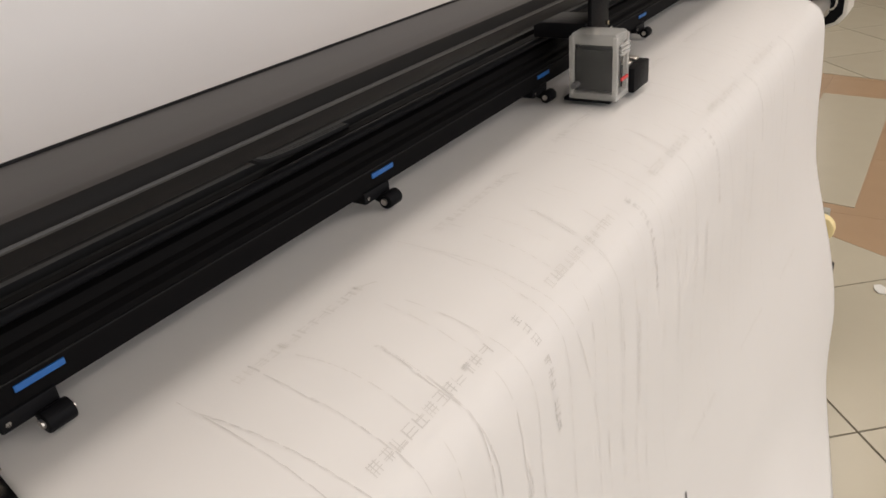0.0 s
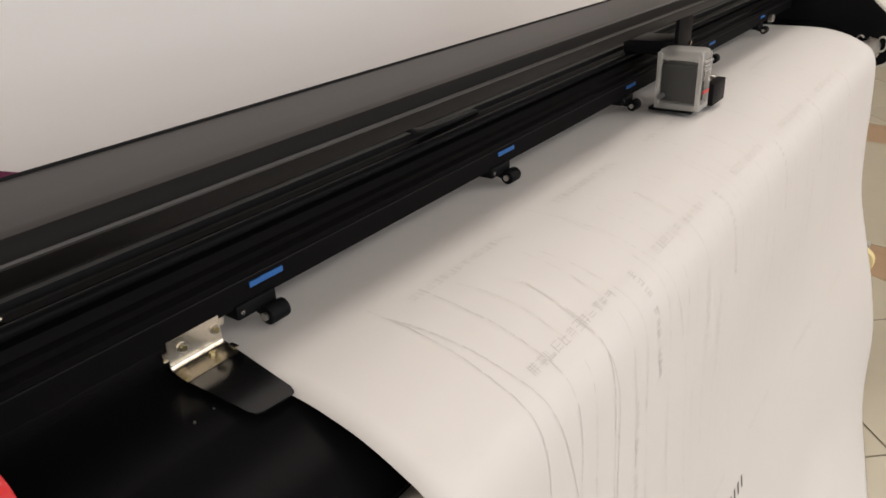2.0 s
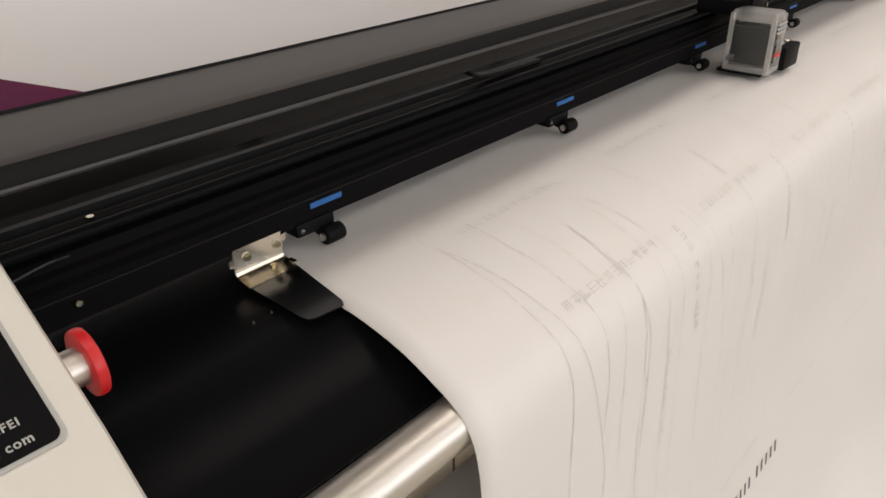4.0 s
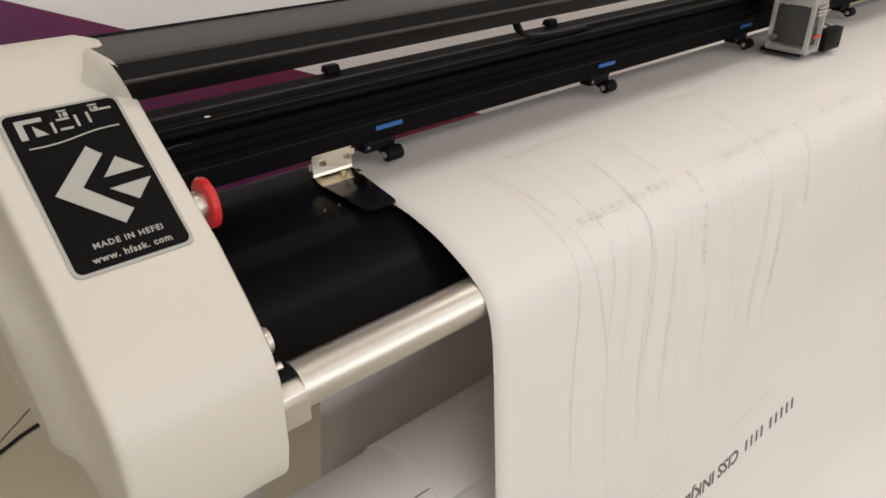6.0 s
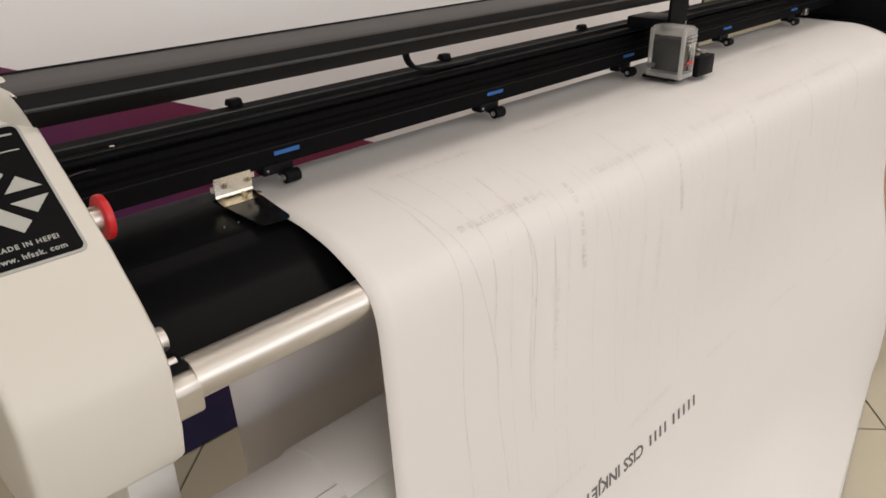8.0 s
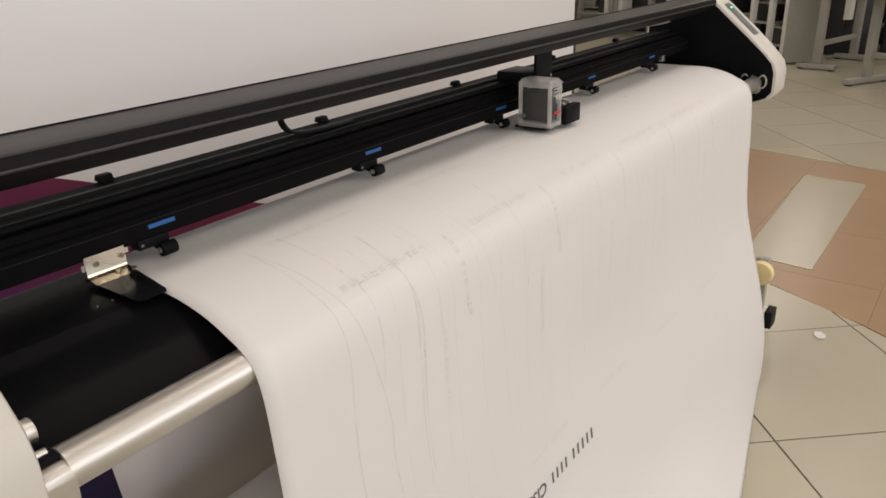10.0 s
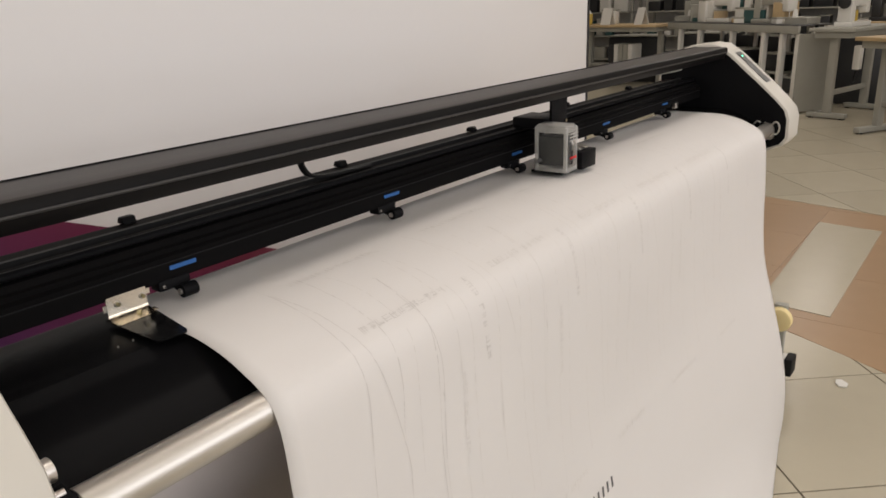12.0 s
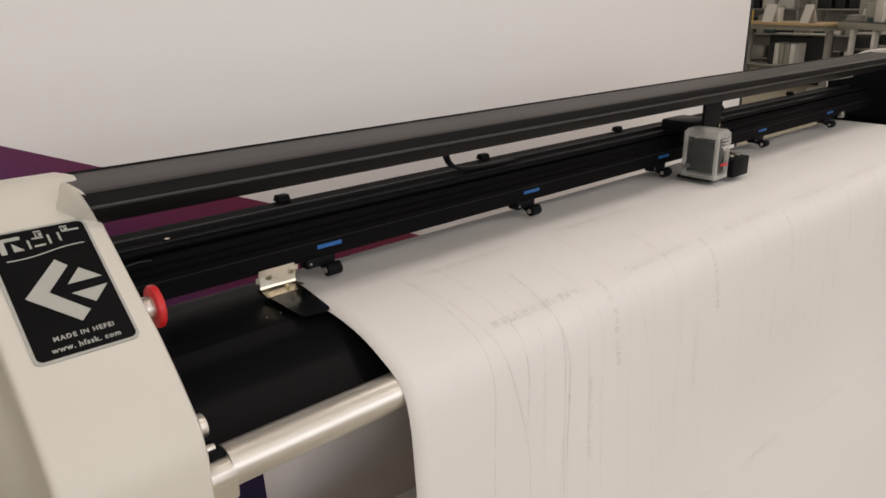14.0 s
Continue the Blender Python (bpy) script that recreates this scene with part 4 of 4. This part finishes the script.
rb = random.Random(21)
BD = Vector((8.65 - 10.45, 1.07 - 3.17)).normalized()
for i in range(16):
    d = 0.12 + 2.55 * i / 16 + 0.06 * rb.random()
    px, py = 10.45 + BD.x * d + 0.16 * (rb.random() - 0.5), 3.17 + BD.y * d + 0.16 * (rb.random() - 0.5)
    kind_ = rb.randrange(5)
    m_ = (M_WHITE, M_GREYPAINT, M_DARK, M_WOOD, M_GREEN)[rb.randrange(5)]
    if kind_ == 0:
        bottle(px, py, 0.95, m_, "plastic bottle standing on a workbench")
    elif kind_ == 1:
        spool(px, py, 0.95, m_, "thread cone standing on a workbench")
    elif kind_ == 2:
        crate("storage_box", px, py, 0.95, 0.18 + 0.15 * rb.random(), 0.16, 0.10 + 0.2 * rb.random(), m_, "small box with lid on a workbench", "box", 360 * rb.random())
    elif kind_ == 3:
        crate("parts_tray", px, py, 0.95, 0.3, 0.2, 0.05, m_, "low parts tray on a workbench", "tray", 360 * rb.random())
    else:
        machine(px, py, 0.95, 52 + 20 * rb.random(), m_, "sewing machine standing on a workbench")
    if i % 2:
        crate("carton", px, py, 0.42 if i % 4 == 1 else 0.20, 0.30, 0.26, 0.16 + 0.1 * rb.random(), (M_GREYPAINT, M_DARK, M_DARK)[rb.randrange(3)], "carton stored under a workbench", "carton", 52)
card_stand(10.35, 3.75, 0.91, 60)
card_stand(10.5, 4.35, 0.91, 75)
folder_row(10.62, 3.95, 0.32, 79, 3)
for x_, y_ in ((10.75, 3.9), (10.6, 4.7), (8.75, 0.72), (10.4, 0.1)):
    bottle(x_, y_, 0.925 if x_ < 9 else 0.91, M_YELLOW if rb.random() < 0.4 else M_WHITE, "plastic bottle standing on a work table")


def shelf_unit(x, y, rz, seed):
    r = random.Random(seed)
    c = thing("shelf_unit", "tall grey steel shelf with mixed boxes against the wall", "shelf", (0, 0, 0))
    for sx in (-0.95, 0.95):
        for sy in (-0.2, 0.2):
            part("upright", box(sx - 0.02, sx + 0.02, sy - 0.02, sy + 0.02, 0, 2.0), M_GREYPAINT, c)
    for k in range(5):
        part("board", box(-0.97, 0.97, -0.22, 0.22, 0.1 + 0.45 * k, 0.125 + 0.45 * k), M_GREYPAINT, c)
    c.matrix_world = pose(x, y, 0, 0, 0, rz)
    for k in range(4):
        u = -0.85
        while u < 0.8:
            w = 0.15 + 0.25 * r.random()
            q = pose(x, y, 0, 0, 0, rz) @ Vector((u + w / 2, 0, 0))
            crate("storage_box", q.x, q.y, 0.126 + 0.45 * k, w * 0.9, 0.3, 0.12 + 0.22 * r.random(), (M_WHITE, M_GREYPAINT, M_DARK, M_DARK, M_GREEN)[r.randrange(5)], "stored box with lid on a steel shelf", "box", rz)
            u += w + 0.04


for sy_, sd in ((6.4, 1), (4.2, 2), (2.0, 3), (-0.2, 4)):
    shelf_unit(14.15, sy_, 90, sd)

# ---- floor tiles, laid diagonally, with a tan inlay ----
fl = bpy.data.objects["floor"]
ROT, TS, GAP = radians(41.4), 0.60, 0.005
zone_near = lambda y: 2.63 + 0.47 * min(y, 0.35) - 0.20 * max(0, -y - 0.45)
zone_far = lambda y: 4.58 + 0.20 * y


def clip(poly, keep):
    """Cut a polygon to where keep(point) >= 0."""
    res = []
    for i, a in enumerate(poly):
        b = poly[(i + 1) % len(poly)]
        fa, fb = keep(a), keep(b)
        if fa >= 0:
            res.append(a)
        if fa * fb < 0:
            t = fa / (fa - fb)
            res.append((a[0] + t * (b[0] - a[0]), a[1] + t * (b[1] - a[1])))
    return res


field = {M_TILE.name: bmesh.new(), M_TAN.name: bmesh.new()}   # tiles far from the walk, joined


def tile(poly, m, z=0.0):
    for keep in (lambda p: p[0] - XW0, lambda p: XW1 - p[0], lambda p: p[1] - YW0, lambda p: YW1 - p[1]):
        poly = clip(poly, keep) if poly else poly
    if len(poly) < 3:
        return
    mid = sum(p[0] for p in poly) / len(poly), sum(p[1] for p in poly) / len(poly)
    loose = not (-0.6 < mid[0] < 7.2 and -1.3 < mid[1] < 3.0)
    area = 0.5 * abs(sum(a[0] * b[1] - b[0] * a[1] for a, b in zip(poly, poly[1:] + poly[:1])))
    if area < 0.0003:
        return
    bm = field[m.name] if loose else bmesh.new()
    top = [bm.verts.new((x, y, z)) for x, y in poly]
    low = [bm.verts.new((x, y, z - 0.006)) for x, y in poly]
    bm.faces.new(top)
    for i in range(len(top)):
        bm.faces.new((top[i], low[i], low[(i + 1) % len(top)], top[(i + 1) % len(top)]))
    if not loose:
        part("tile", bm, m, fl, smooth=False)


ux, uy = (math.cos(ROT), math.sin(ROT)), (-math.sin(ROT), math.cos(ROT))
O = (1.472, -0.469)
INS = [(2.765, -0.300), (4.17, -0.300), (4.20, 0.030), (2.795, -0.010)]
tan_tiles = []
for i in range(-22, 32):
    for j in range(-30, 26):
        c = [(O[0] + ux[0] * TS * (i + a) + uy[0] * TS * (j + b), O[1] + ux[1] * TS * (i + a) + uy[1] * TS * (j + b))
             for a, b in ((GAP, GAP), (1 - GAP, GAP), (1 - GAP, 1 - GAP), (GAP, 1 - GAP))]
        mx, my = sum(p[0] for p in c) / 4, sum(p[1] for p in c) / 4
        if not (XW0 - 0.45 < mx < XW1 + 0.45 and YW0 - 0.45 < my < YW1 + 0.45):
            continue
        tile(clip(c, lambda p: zone_near(p[1]) - 0.004 - p[0]), M_TILE)
        tile(clip(c, lambda p: p[0] - zone_far(p[1]) - 0.004), M_TILE)
for j in range(-8, 13):
    for i in range(-3, 9):
        c = [(1.5 + 0.6 * (i + a), 0.6 * (j + b) + 0.03) for a, b in ((0.001, 0.001), (0.999, 0.001), (0.999, 0.999), (0.001, 0.999))]
        c = clip(c, lambda p: p[0] - zone_near(p[1]) - 0.004)
        if c:
            c = clip(c, lambda p: zone_far(p[1]) - 0.004 - p[0])
        tile(c, M_TAN)
tile(INS, M_TILE, 0.003)
for m in (M_TILE, M_TAN):
    tagged(part("tile_field", field[m.name], m, fl, "square floor tiles far from the plotter", smooth=False), kind="stuff")
